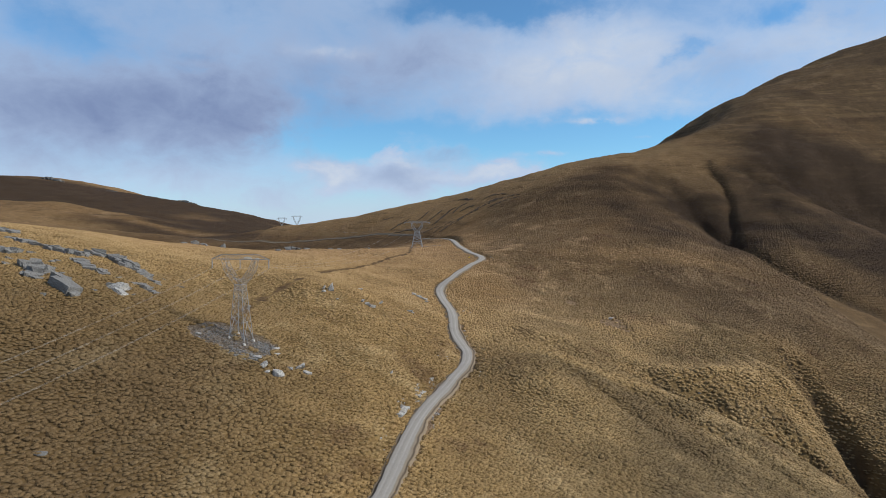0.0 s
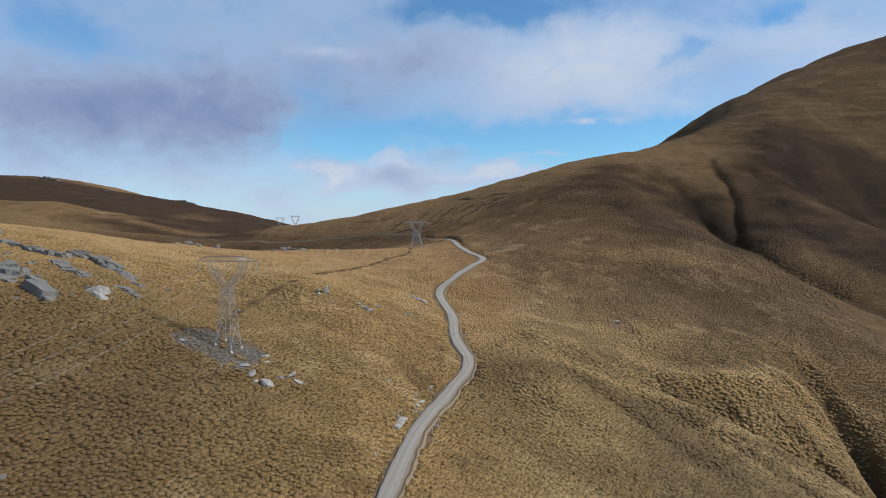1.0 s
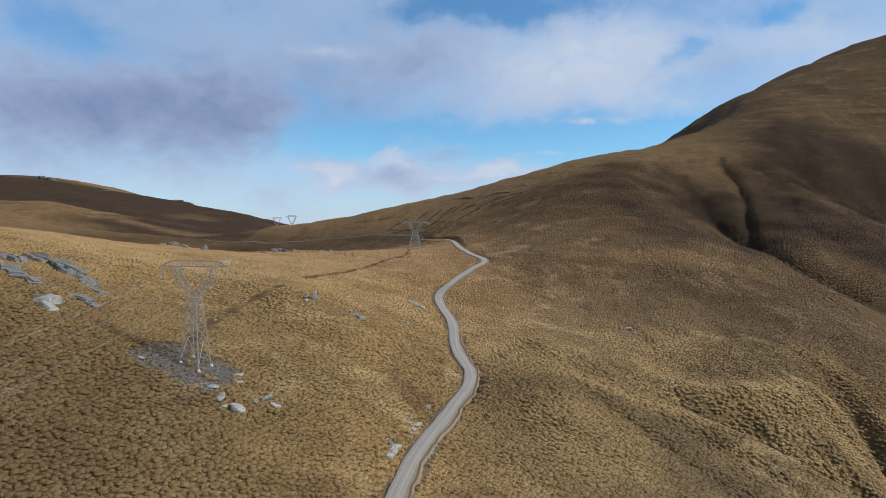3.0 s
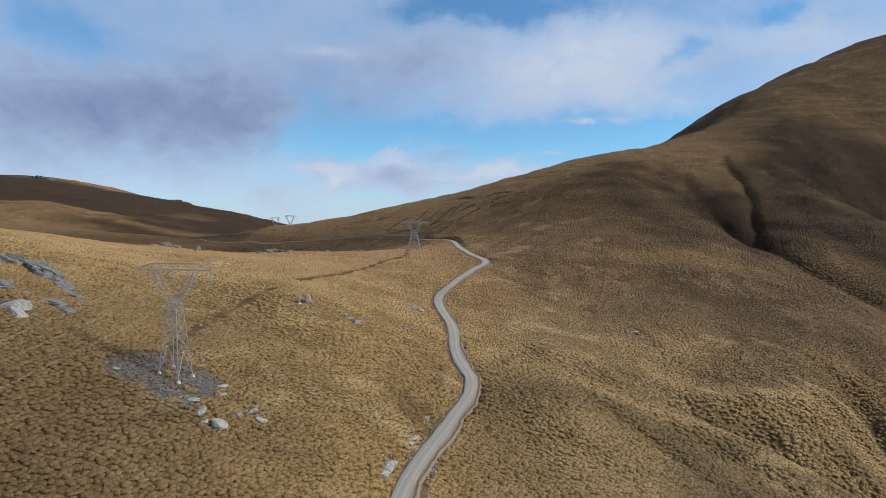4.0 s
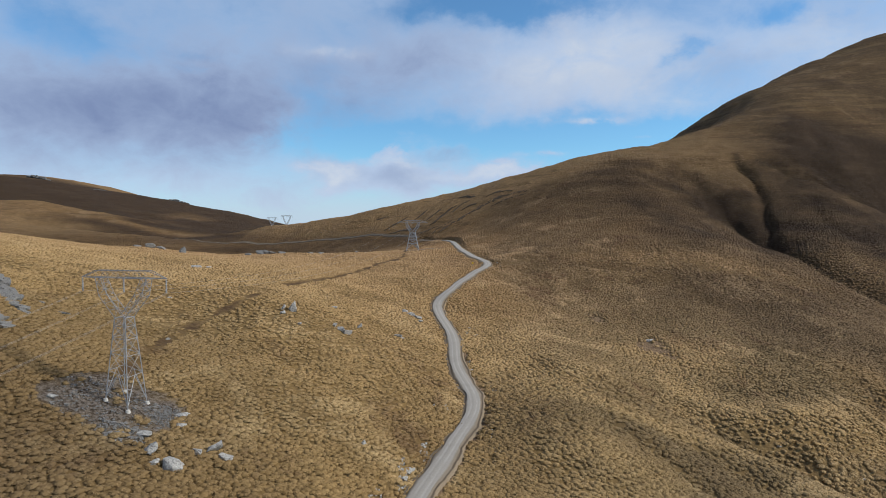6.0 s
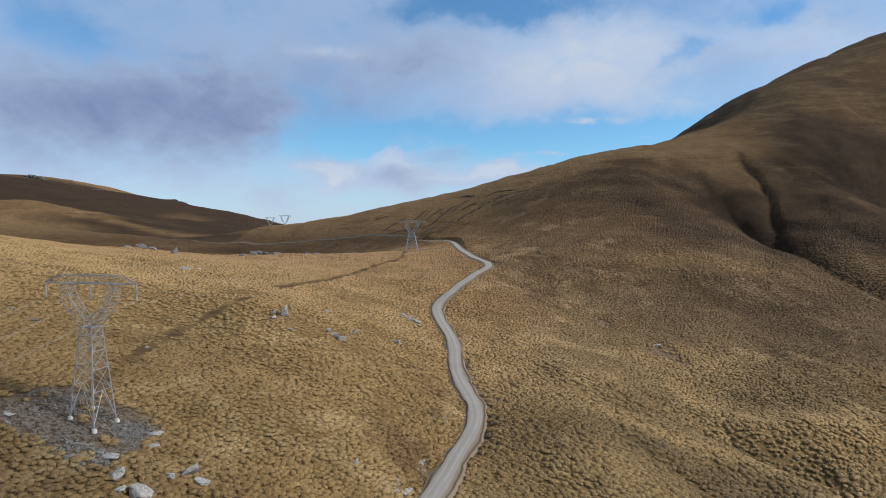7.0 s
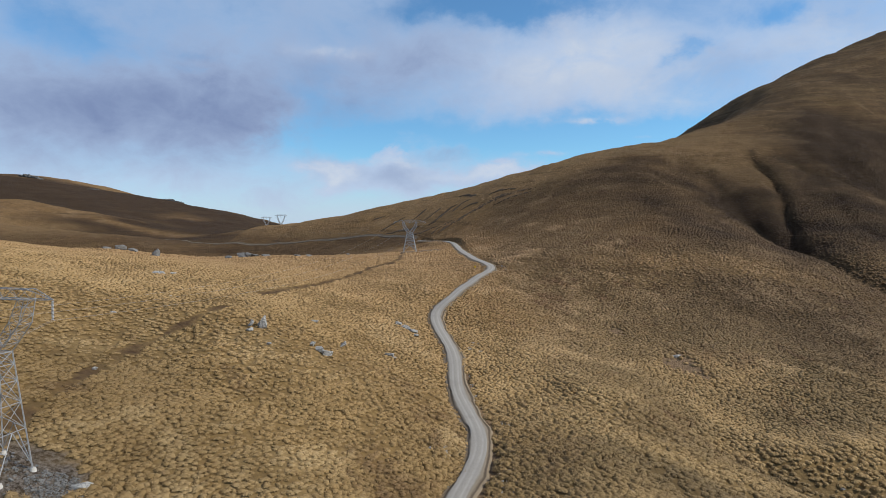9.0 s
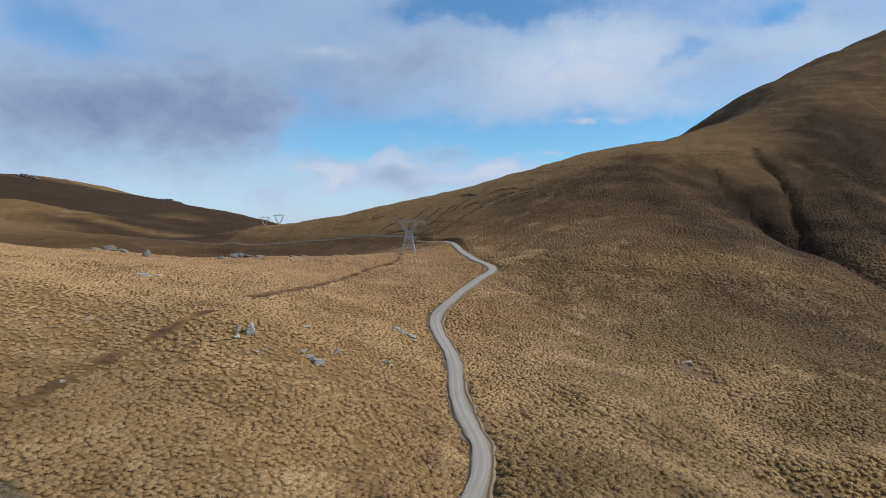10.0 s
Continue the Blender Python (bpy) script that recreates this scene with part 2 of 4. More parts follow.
# gullies: line (running downhill), half width, depth, how much steeper the sunward-turned bank is than the other
HILL_GULLIES = [
    ([(228, 556), (230, 544), (235, 528), (236, 496), (239, 481), (244, 465), (249, 450), (258, 438), (271, 429), (287, 417), (302, 405), (330, 365)], 7, 4.8, 1.3),
    ([(288, 650), (284, 630), (283, 611), (279, 589), (270, 564), (262, 543), (255, 523), (244, 500), (239, 488)], 6.0, 5.6, 1.5),
    ([(212, 640), (222, 590), (230, 540), (238, 495)], 24, 6.0, 1.2),
    ([(306, 640), (318, 617), (336, 602), (350, 594), (372, 592), (395, 603), (432, 598), (470, 570)], 9, 5, 1.2),
    ([(440, 760), (405, 710), (380, 668), (366, 638), (362, 616), (370, 604)], 24, 8, 1.15),
    ([(430, 690), (440, 640), (450, 600)], 18, 6, 1.2),
    ([(330, 600), (312, 570), (300, 540), (292, 510), (300, 480)], 7, 2.5, 1.3),
    ([(345, 540), (352, 510), (362, 480)], 6, 2.5, 1.3),
]
NEAR_GULLIES = [
    ([(168, 292), (175, 280), (178, 273), (184, 266), (187, 255), (196, 225), (215, 180)], 10, 17, 1.7),
    ([(70, 256), (80, 248), (92, 242), (104, 239), (120, 236), (138, 233), (165, 226)], 7, 5.5, 1.0),
    ([(88, 256), (100, 253), (112, 255), (124, 260), (138, 265), (154, 268), (166, 268)], 9, -5.2, 1.0),
    ([(106, 256), (109, 250), (112, 244), (116, 239)], 6, 3.6, 2.2),
    ([(132, 258), (135, 248), (140, 240), (146, 234)], 7, 4.0, 2.2),
    ([(138, 278), (148, 268), (158, 258)], 4, 1.8, 1.3),
    ([(56, 226), (72, 222), (92, 216), (112, 206)], 7, 2.2, 1.5),
    ([(30, 236), (44, 222), (62, 205), (84, 190)], 8, 2.0, 1.5),
]
gully_lines = [(smooth_line(g, 4.0), w, d, a) for g, w, d, a in HILL_GULLIES + NEAR_GULLIES]
road_line = smooth_line(ROAD_LINE + FAR_ROAD_LINE[:1], 1.5)
track_line = smooth_line([q[:2] for q in ROAD_LINE[-1:] + FAR_ROAD_LINE], 4.0)
RUTS = smooth_line([(-62, 176), (-64, 190), (-67, 207), (-67, 222), (-65, 240), (-61, 259)], 2.0)
RUTS_FAR = smooth_line([(-59, 288), (-47, 328), (-36, 375), (-25, 421), (-26, 492)], 2.0)
TOWER_1, TOWER_2, TOWER_3 = (-56.8, 167.3), (-21.5, 497.0), (-233.0, 956.0)


def raw_height(x, y):
    h = base_sheet(x, y)
    far = np.clip((np.hypot(x, y) - 250) / 900, 0, 1)
    h = h + waves(x, y, 38, 11) * (0.5 + 2.2 * far) + waves(x, y, 160, 12, 3) * (0.2 + 3.5 * far)
    h = h + waves(x, y, 17, 16, 4) * (0.5 + 0.9 * np.clip((x - 120) / 100, 0, 1)) * np.clip((y - 430) / 200, 0, 1) * np.clip((1300 - y) / 300, 0, 1)
    h = h + waves(x, y, 9, 13, 2) * 0.22 + waves(x, y, 75, 14, 4) * 3.0 * far * far
    for line, w, depth, steep in gully_lines:
        d, k = near_line(x, y, line, w * 3.6)
        d = d + waves(np.ravel(x), np.ravel(y), 14, 15, 3) * 0.30 * w
        s = (np.abs(d) * np.where(d > 0, steep, 1 / steep)).reshape(np.shape(x)) / w
        ends = np.minimum(1, np.minimum(k + 1, len(line) + 6 - k) / 8.0).reshape(np.shape(x))
        s = np.sqrt(s * s + 0.04) - 0.2
        h = h - depth * ends * np.exp(-s ** 1.3 * 1.6)
    return h


def road_profile():
    z = raw_height(road_line[:, 0], road_line[:, 1])
    want = road_line[:, 2]
    z = 0.3 * z + 0.7 * want
    k = np.ones(15) / 15
    return np.convolve(np.pad(z, 7, mode="edge"), k, "valid")


road_z = road_profile()
HALF = 2.05


def height(x, y, masks=False):
    x, y = np.asarray(x, float), np.asarray(y, float)
    h = raw_height(x, y)
    d, k = near_line(x, y, road_line, 14)
    d, k = d.reshape(x.shape), k.reshape(x.shape)
    a = np.abs(d)
    bench = np.clip((7.0 - a) / 3.4, 0, 1)
    bench = bench * bench * (3 - 2 * bench)
    h = h * (1 - bench) + (road_z[k] - 0.75) * bench
    if not masks:
        return h
    spoil = np.where((d < 0) & (y > 140) & (y < 270), 1.6, 0.0)
    bare = np.clip((HALF + 0.9 + spoil + waves(x, y, 5, 21) * 1.1 - a) / 0.8, 0, 1) * (0.75 + 0.25 * (spoil > 0))
    tx, ty = x - TOWER_1[0] + 1.5, y - TOWER_1[1] + 1.8
    patch = np.hypot(tx / 12.0, ty / 9.5) + waves(x, y, 7, 22) * 0.24
    pad = np.clip((1.0 - patch) / 0.12, 0, 1) * np.clip(1.05 + waves(x, y, 3.2, 48, 3) * 0.75, 0, 1)
    tx, ty = x - TOWER_2[0], y - TOWER_2[1]
    pad2 = np.clip((1.0 - np.hypot(tx / 24, ty / 12) - waves(x, y, 6, 23) * 0.2) / 0.2, 0, 1) * 0.6
    slip = np.clip((1.0 - np.hypot((x - 87) / 11, (y - 302) / 12) - waves(x, y, 6, 26) * 0.5) / 0.6, 0, 1)
    slip = np.maximum(slip, np.clip((1.0 - np.hypot((x - 72) / 4, (y - 330) / 4) - waves(x, y, 4, 27) * 0.5) / 0.3, 0, 1))
    bare = np.maximum(bare, slip * 0.8)
    rut = np.zeros(x.shape)
    for line in (RUTS, RUTS_FAR):
        d, _ = near_line(x, y, line, 6)
        a = np.abs(d.reshape(x.shape))
        rut = np.maximum(rut, np.clip((1.55 + waves(x, y, 5, 24) * 0.9 - a) / 0.7, 0, 1))
    # mask that paints shade along the floors of the deeper gullies
    gul_shade = np.zeros(x.shape)
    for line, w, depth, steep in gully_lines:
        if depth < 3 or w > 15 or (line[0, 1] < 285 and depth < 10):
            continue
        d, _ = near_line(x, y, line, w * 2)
        gul_shade = np.maximum(gul_shade, np.clip(1.25 - np.abs(d.reshape(x.shape)) / (w * 0.42) + waves(x, y, 8, 25) * 0.5, 0, 1))
    # brown heath on ridge foot and hills beyond, darkened to paint cloud shade
    shaded_heath = np.clip((y - 560 + waves(x, y, 130, 28) * 60 - np.maximum(0, x) * 0.6) / 90, 0, 1)
    top = np.clip((h - 58 - waves(x, y, 90, 29) * 14) / 16, 0, 1) * np.clip((1150 - y) / 100, 0, 1)
    shaded_heath = shaded_heath * (1 - 0.95 * top)
    # sunlit strips left bright by colour across the dark far hills
    strip = np.exp(-((y - 985 - waves(x, y, 120, 30) * 20) / 17) ** 2) * (0.75 + 0.5 * waves(x, y, 60, 44)) * np.clip((-320 - x) / 60, 0, 1)
    strip = np.maximum(strip, 0.7 * np.clip(waves(x, y, 260, 37) * 1.6, 0, 1) * np.clip((y - 1300) / 200, 0, 1))
    shaded_heath = shaded_heath * (1 - strip) * np.clip((2450 - y) / 150, 0, 1)
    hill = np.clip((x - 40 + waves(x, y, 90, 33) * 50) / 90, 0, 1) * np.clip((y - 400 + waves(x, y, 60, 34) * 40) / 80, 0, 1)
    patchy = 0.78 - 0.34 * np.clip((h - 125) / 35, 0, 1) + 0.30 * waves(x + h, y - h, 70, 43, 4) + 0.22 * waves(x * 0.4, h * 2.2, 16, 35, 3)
    # deeper ovals paint the shade lying in the bowl and hollows
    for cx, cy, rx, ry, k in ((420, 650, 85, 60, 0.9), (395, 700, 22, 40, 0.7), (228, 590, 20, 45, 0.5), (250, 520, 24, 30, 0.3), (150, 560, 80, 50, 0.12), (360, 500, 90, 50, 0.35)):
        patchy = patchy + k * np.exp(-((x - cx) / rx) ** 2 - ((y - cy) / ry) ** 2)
    shaded_heath = np.maximum(shaded_heath, hill * np.clip(patchy, 0, 1))
    # duller grass low on the near flank: shade painted by the same dark mix
    near = np.clip((222 + 0.25 * x - y + waves(x, y, 45, 36) * 25) / 70, 0, 1) * np.clip((-18 - x) / 40, 0, 1)
    shaded_heath = np.clip(np.maximum(shaded_heath, 0.6 * near), 0, 1)
    # pale straw on the exposed knoll and a few banks, sunlit brightness painted in
    lit_straw = np.clip((y - 190 - 0.3 * x + waves(x, y, 40, 39) * 25) / 130, 0, 1) * np.clip((28 - x) / 40, 0, 1) * np.clip((560 - y) / 60, 0, 1)
    for cx, cy, rx, ry in ((19, 284, 17, 32), (34, 250, 14, 12), (90, 296, 24, 14), (118, 257, 26, 9), (145, 263, 18, 10), (104, 250, 14, 6), (120, 238, 26, 3), (150, 255, 16, 8), (88, 253, 12, 6), (126, 247, 14, 4), (84, 272, 14, 12), (38, 248, 10, 16), (62, 232, 30, 6), (40, 190, 16, 20), (150, 410, 60, 14)):
        lit_straw = np.maximum(lit_straw, 1.15 * np.exp(-((x - cx) / rx) ** 2 - ((y - cy) / ry) ** 2) * (1.15 + 0.8 * waves(x, y, 12, 40)))
    # ridge crown lightened in colour as if the sun caught it
    crest = np.interp(x, [-241, -148, -63, 45, 147, 242, 330], [900, 850, 800, 720, 720, 700, 720])
    crown = np.clip((y - crest + 115 + waves(x, y, 50, 45) * 35) / 60, 0, 1) * np.clip((crest + 90 - y) / 50, 0, 1) * np.clip((350 - x) / 90, 0, 1) * (x > -260)
    lit_straw = np.maximum(lit_straw, 0.9 * crown * np.clip((x + 150) / 110, 0.5, 1))
    shaded_heath = shaded_heath * (1 - 0.85 * crown * np.clip((x + 130) / 110, 0.3, 1))
    shaded_heath = np.maximum(shaded_heath, 0.45 * np.clip((x - 85 + waves(x, y, 50, 49) * 30) / 70, 0, 1) * np.clip((y - 295 + waves(x, y, 40, 50) * 25) / 50, 0, 1))
    shaded_heath = np.maximum(shaded_heath, 0.50 * np.exp(-((x - 58) / 44) ** 2 - ((y - 192) / 34) ** 2) * (1 + 0.4 * waves(x, y, 25, 53)))
    shaded_heath = np.where(lit_straw > 0.05, shaded_heath * (1 - 0.5 * np.clip(lit_straw, 0, 1)), shaded_heath)
    # ridge side lightened too, standing in for sun on the slope
    ridge = np.clip((190 - x + waves(x, y, 60, 46) * 40) / 110, 0, 1) * np.clip((y - 590) / 60, 0, 1) * np.clip((960 - y) / 60, 0, 1) * np.clip((h - 46) / 12, 0, 1)
    shaded_heath = shaded_heath * (1 - 0.85 * ridge)
    shaded_heath = shaded_heath * (1 - 0.35 * np.clip((170 - x) / 80, 0, 1) * np.clip((y - 380) / 50, 0, 1) * np.clip((900 - y) / 100, 0, 1))
    lit_straw = np.maximum(lit_straw, 0.75 * ridge * np.clip(0.8 + 0.5 * waves(x, y, 22, 54), 0, 1))
    return h, bare, np.maximum(pad, pad2), rut, gul_shade, shaded_heath, np.clip(lit_straw, 0, 1)


# ------------------------------------------------------------------ materials
def material(name):
    m = bpy.data.materials.new(name)
    m.use_nodes = True
    return m, Nodes(m.node_tree)


def finish(n, colour, rough=0.9, metal=0.0, bump=None, strength=0.5, distance=0.1, spec=0.3):
    p = n.add("ShaderNodeBsdfPrincipled", {"Base Color": colour, "Roughness": rough, "Metallic": metal, "Specular IOR Level": spec})
    if bump is not None:
        b = n.add("ShaderNodeBump", {"Height": bump, "Strength": strength, "Distance": distance})
        n.put(p.inputs["Normal"], b)
    n.add("ShaderNodeOutputMaterial", {0: p})


def grass_colour(n, pos):
    """Dry tussock: straw gold, browner and more olive in broad patches; masks paint sunlit straw and shaded brown
    heath.
    """
    broad = n.noise(pos, 0.012, 5, 0.6, 0.4)
    mid = n.noise(pos, 0.09, 5, 0.7)
    gold = n.mix(n.ramp(mid, 0.3, 0.7), (0.312, 0.205, 0.094, 1), (0.240, 0.156, 0.070, 1))
    olive = n.mix(n.ramp(mid, 0.3, 0.7), (0.168, 0.118, 0.060, 1), (0.240, 0.168, 0.084, 1))
    x = n.add("ShaderNodeSeparateXYZ", {0: pos}).outputs[0]
    side = n.math("ADD", n.ramp(x, -20.0, 70.0, -0.20, 0.20), broad)
    grass = n.mix(n.ramp(side, 0.36, 0.72), gold, olive)
    grass = n.mix(n.ramp(n.noise(pos, 0.035, 5, 0.65, 0.5), 0.52, 0.66, 0.0, 0.7), grass, (0.40, 0.285, 0.150, 1))
    grass = n.mix(n.ramp(n.noise(pos, 0.05, 5, 0.7, 0.3), 0.55, 0.68, 0.0, 0.6), grass, (0.135, 0.078, 0.043, 1))
    # dry straw, paler where the mask paints sunlight
    dry = n.add("ShaderNodeAttribute", attribute_name="lit_straw").outputs["Fac"]
    grass = n.mix(n.math("MULTIPLY", dry, 0.75), grass, n.mix(n.ramp(mid, 0.3, 0.7), (0.42, 0.290, 0.142, 1), (0.33, 0.224, 0.104, 1)))
    # dark brown, low enough to carry the painted cloud shade
    shaded_heath = n.mix(n.noise(pos, 0.03, 6, 0.65), (0.028, 0.0190, 0.0140, 1), (0.068, 0.0455, 0.0315, 1))
    mask = n.add("ShaderNodeAttribute", attribute_name="shaded_heath").outputs["Fac"]
    # greener tussock low down, redder towards the ridge
    y = n.add("ShaderNodeSeparateXYZ", {0: pos}).outputs[1]
    grass = n.mix(1.0, grass, n.mix(n.ramp(y, 150.0, 460.0), (0.965, 0.99, 0.935, 1), (1.02, 0.96, 1.0, 1)), "MULTIPLY")
    return n.mix(n.math("MULTIPLY", mask, 0.95), grass, shaded_heath)


def ground_material():
    m, n = material("tussock ground")
    pos = n.add("ShaderNodeNewGeometry").outputs["Position"]
    grass = grass_colour(n, pos)
    cells = n.add("ShaderNodeTexVoronoi", {"Vector": pos, "Scale": 0.8, "Randomness": 1.0}).outputs["Distance"]
    clump = n.noise(pos, 0.35, 5, 0.7)
    gap = n.ramp(cells, 0.30, 0.75)
    grassy = n.math("SUBTRACT", 1.0, n.math("MULTIPLY", n.add("ShaderNodeAttribute", attribute_name="shaded_heath").outputs["Fac"], 0.8))
    grass = n.mix(n.math("MULTIPLY", n.math("MULTIPLY", gap, 0.40), grassy), grass, (0.120, 0.084, 0.044, 1))
    grass = n.mix(n.math("MULTIPLY", n.ramp(clump, 0.45, 0.75, 0.0, 0.35), grassy), grass, (0.34, 0.23, 0.10, 1))
    # ground between the tussocks darker on the near side, fading out towards y 470
    near_tone = n.ramp(n.add("ShaderNodeSeparateXYZ", {0: pos}).outputs[1], 470.0, 400.0, 0.0, 0.65)
    grass = n.mix(near_tone, grass, n.mix(1.0, grass, (0.62, 0.60, 0.56, 1), "MULTIPLY"))
    soil = n.mix(n.noise(pos, 1.2, 5, 0.7), (0.15, 0.098, 0.062, 1), (0.36, 0.255, 0.170, 1))
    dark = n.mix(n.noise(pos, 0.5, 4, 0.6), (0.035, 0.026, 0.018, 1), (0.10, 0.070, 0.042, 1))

    def mask(name):
        return n.add("ShaderNodeAttribute", attribute_name=name).outputs["Fac"]

    tracks = n.noise(n.add("ShaderNodeMapping", {0: pos, "Scale": (0.05, 0.16, 0.9)}).outputs[0], 1.0, 6, 0.7)
    grass = n.mix(n.ramp(tracks, 0.48, 0.68, 0.0, 0.6), grass, n.mix(0.5, grass, (0.050, 0.036, 0.020, 1)))
    specks = n.noise(pos, 0.16, 6, 0.8)
    grass = n.mix(n.ramp(specks, 0.56, 0.72, 0.0, 0.55), grass, (0.070, 0.050, 0.029, 1))
    grass = n.mix(n.ramp(specks, 0.46, 0.30, 0.0, 0.6), grass, n.mix(1.0, grass, (1.7, 1.7, 1.75, 1), "MULTIPLY"))
    terraces = n.noise(n.add("ShaderNodeMapping", {0: pos, "Scale": (0.010, 0.010, 0.15)}).outputs[0], 1.0, 6, 0.68, 0.3)
    away = n.ramp(n.add("ShaderNodeSeparateXYZ", {0: pos}).outputs[1], 420.0, 640.0)
    light = n.math("MULTIPLY", away, n.math("SUBTRACT", 1.0, n.math("MULTIPLY", mask("shaded_heath"), 0.9)))
    grass = n.mix(n.math("MULTIPLY", light, n.ramp(terraces, 0.50, 0.66, 0.0, 0.55)), grass, (0.27, 0.185, 0.092, 1))
    grass = n.mix(n.math("MULTIPLY", away, n.ramp(terraces, 0.48, 0.34, 0.0, 0.40)), grass, (0.052, 0.036, 0.023, 1))
    # gully floors darkened in the base colour to deepen their shade
    col = n.mix(mask("gully_shade"), grass, dark)
    col = n.mix(mask("bare"), col, soil)
    col = n.mix(mask("pad"), col, n.mix(n.ramp(n.noise(pos, 1.3, 7, 0.8), 0.38, 0.62), (0.070, 0.050, 0.034, 1), n.mix(n.noise(pos, 4.0, 3, 0.7), (0.19, 0.155, 0.125, 1), (0.40, 0.36, 0.32, 1))))
    col = n.mix(n.math("MULTIPLY", mask("rut"), n.ramp(clump, 0.35, 0.6, 0.95, 0.75)), col, n.mix(clump, (0.040, 0.025, 0.016, 1), (0.100, 0.062, 0.037, 1)))
    bump = n.math("SUBTRACT", n.math("MULTIPLY", clump, 0.8), n.math("MULTIPLY", cells, 0.9))
    bump = n.math("ADD", bump, n.math("MULTIPLY", n.math("ADD", tracks, specks), 1.6))
    bump = n.math("MULTIPLY", bump, n.ramp(n.add("ShaderNodeSeparateXYZ", {0: pos}).outputs[1], 380.0, 470.0, 0.25, 1.0))
    stony = n.math("MULTIPLY", n.math("MAXIMUM", mask("pad"), mask("bare")), n.noise(pos, 1.1, 6, 0.8))
    bump = n.math("ADD", bump, n.math("MULTIPLY", stony, 1.6))
    bump = n.math("ADD", bump, n.math("MULTIPLY", away, n.math("MULTIPLY", n.noise(pos, 0.22, 7, 0.8), 5.5)))
    finish(n, col, 0.95, bump=bump, strength=1.0, distance=0.8, spec=0.1)
    return m


def tussock_material():
    m, n = material("tussock grass")
    g = n.add("ShaderNodeNewGeometry")
    pos = g.outputs["Position"]
    rnd = g.outputs["Random Per Island"]
    col = grass_colour(n, pos)
    col = n.mix(n.ramp(rnd, 0.0, 1.0, 0.0, 0.45), col, n.mix(1.0, col, (1.5, 1.55, 1.7, 1), "MULTIPLY"))
    col = n.mix(n.ramp(n.math("FRACT", n.math("MULTIPLY", rnd, 7.3)), 0.6, 1.0, 0.0, 0.4), col, n.mix(1.0, col, (0.68, 0.68, 0.68, 1), "MULTIPLY"))
    strands = n.noise(pos, 6.0, 3, 0.7)
    col = n.mix(n.ramp(strands, 0.4, 0.75, 0.0, 0.2), col, n.mix(1.0, col, (0.5, 0.5, 0.5, 1), "MULTIPLY"))
    finish(n, col, 0.85, bump=strands, strength=0.8, distance=0.12, spec=0.15)
    return m


def straw_material():
    m, n = material("straw blades")
    g = n.add("ShaderNodeNewGeometry")
    col = grass_colour(n, g.outputs["Position"])
    col = n.mix(n.ramp(g.outputs["Random Per Island"], 0.0, 1.0, 0.2, 1.0), col, n.mix(1.0, col, (1.55, 1.6, 1.75, 1), "MULTIPLY"))
    finish(n, col, 0.7, spec=0.2)
    return m


def rock_material(name="schist", light=1.0):
    m, n = material(name)
    pos = n.add("ShaderNodeTexCoord").outputs["Object"]
    a = n.noise(pos, 0.7, 6, 0.65)
    b = n.noise(pos, 4.0, 5, 0.7)
    col = n.mix(a, (0.150 * light, 0.152 * light, 0.152 * light, 1), (0.35 * light, 0.35 * light, 0.34 * light, 1))
    col = n.mix(n.ramp(b, 0.45, 0.70, 0, 0.7), col, (0.085, 0.087, 0.09, 1))
    col = n.mix(n.ramp(n.noise(pos, 1.7, 4, 0.7), 0.62, 0.75, 0, 0.6), col, (0.34, 0.30, 0.19, 1))
    beds = n.add("ShaderNodeTexVoronoi", {"Vector": n.add("ShaderNodeMapping", {0: pos, "Scale": (0.32, 0.7, 0.9), "Rotation": (0.3, 0.4, 0.2)}).outputs[0],
                                          "Scale": 1.1}, feature="DISTANCE_TO_EDGE").outputs["Distance"]
    col = n.mix(n.ramp(beds, 0.04, 0.0, 0.0, 0.22), col, (0.045, 0.043, 0.040, 1))
    bump = n.math("ADD", n.math("ADD", a, b), n.math("MULTIPLY", n.ramp(beds, 0.0, 0.10), 0.3))
    finish(n, col, 0.85, bump=bump, strength=0.95, distance=0.3)
    return m


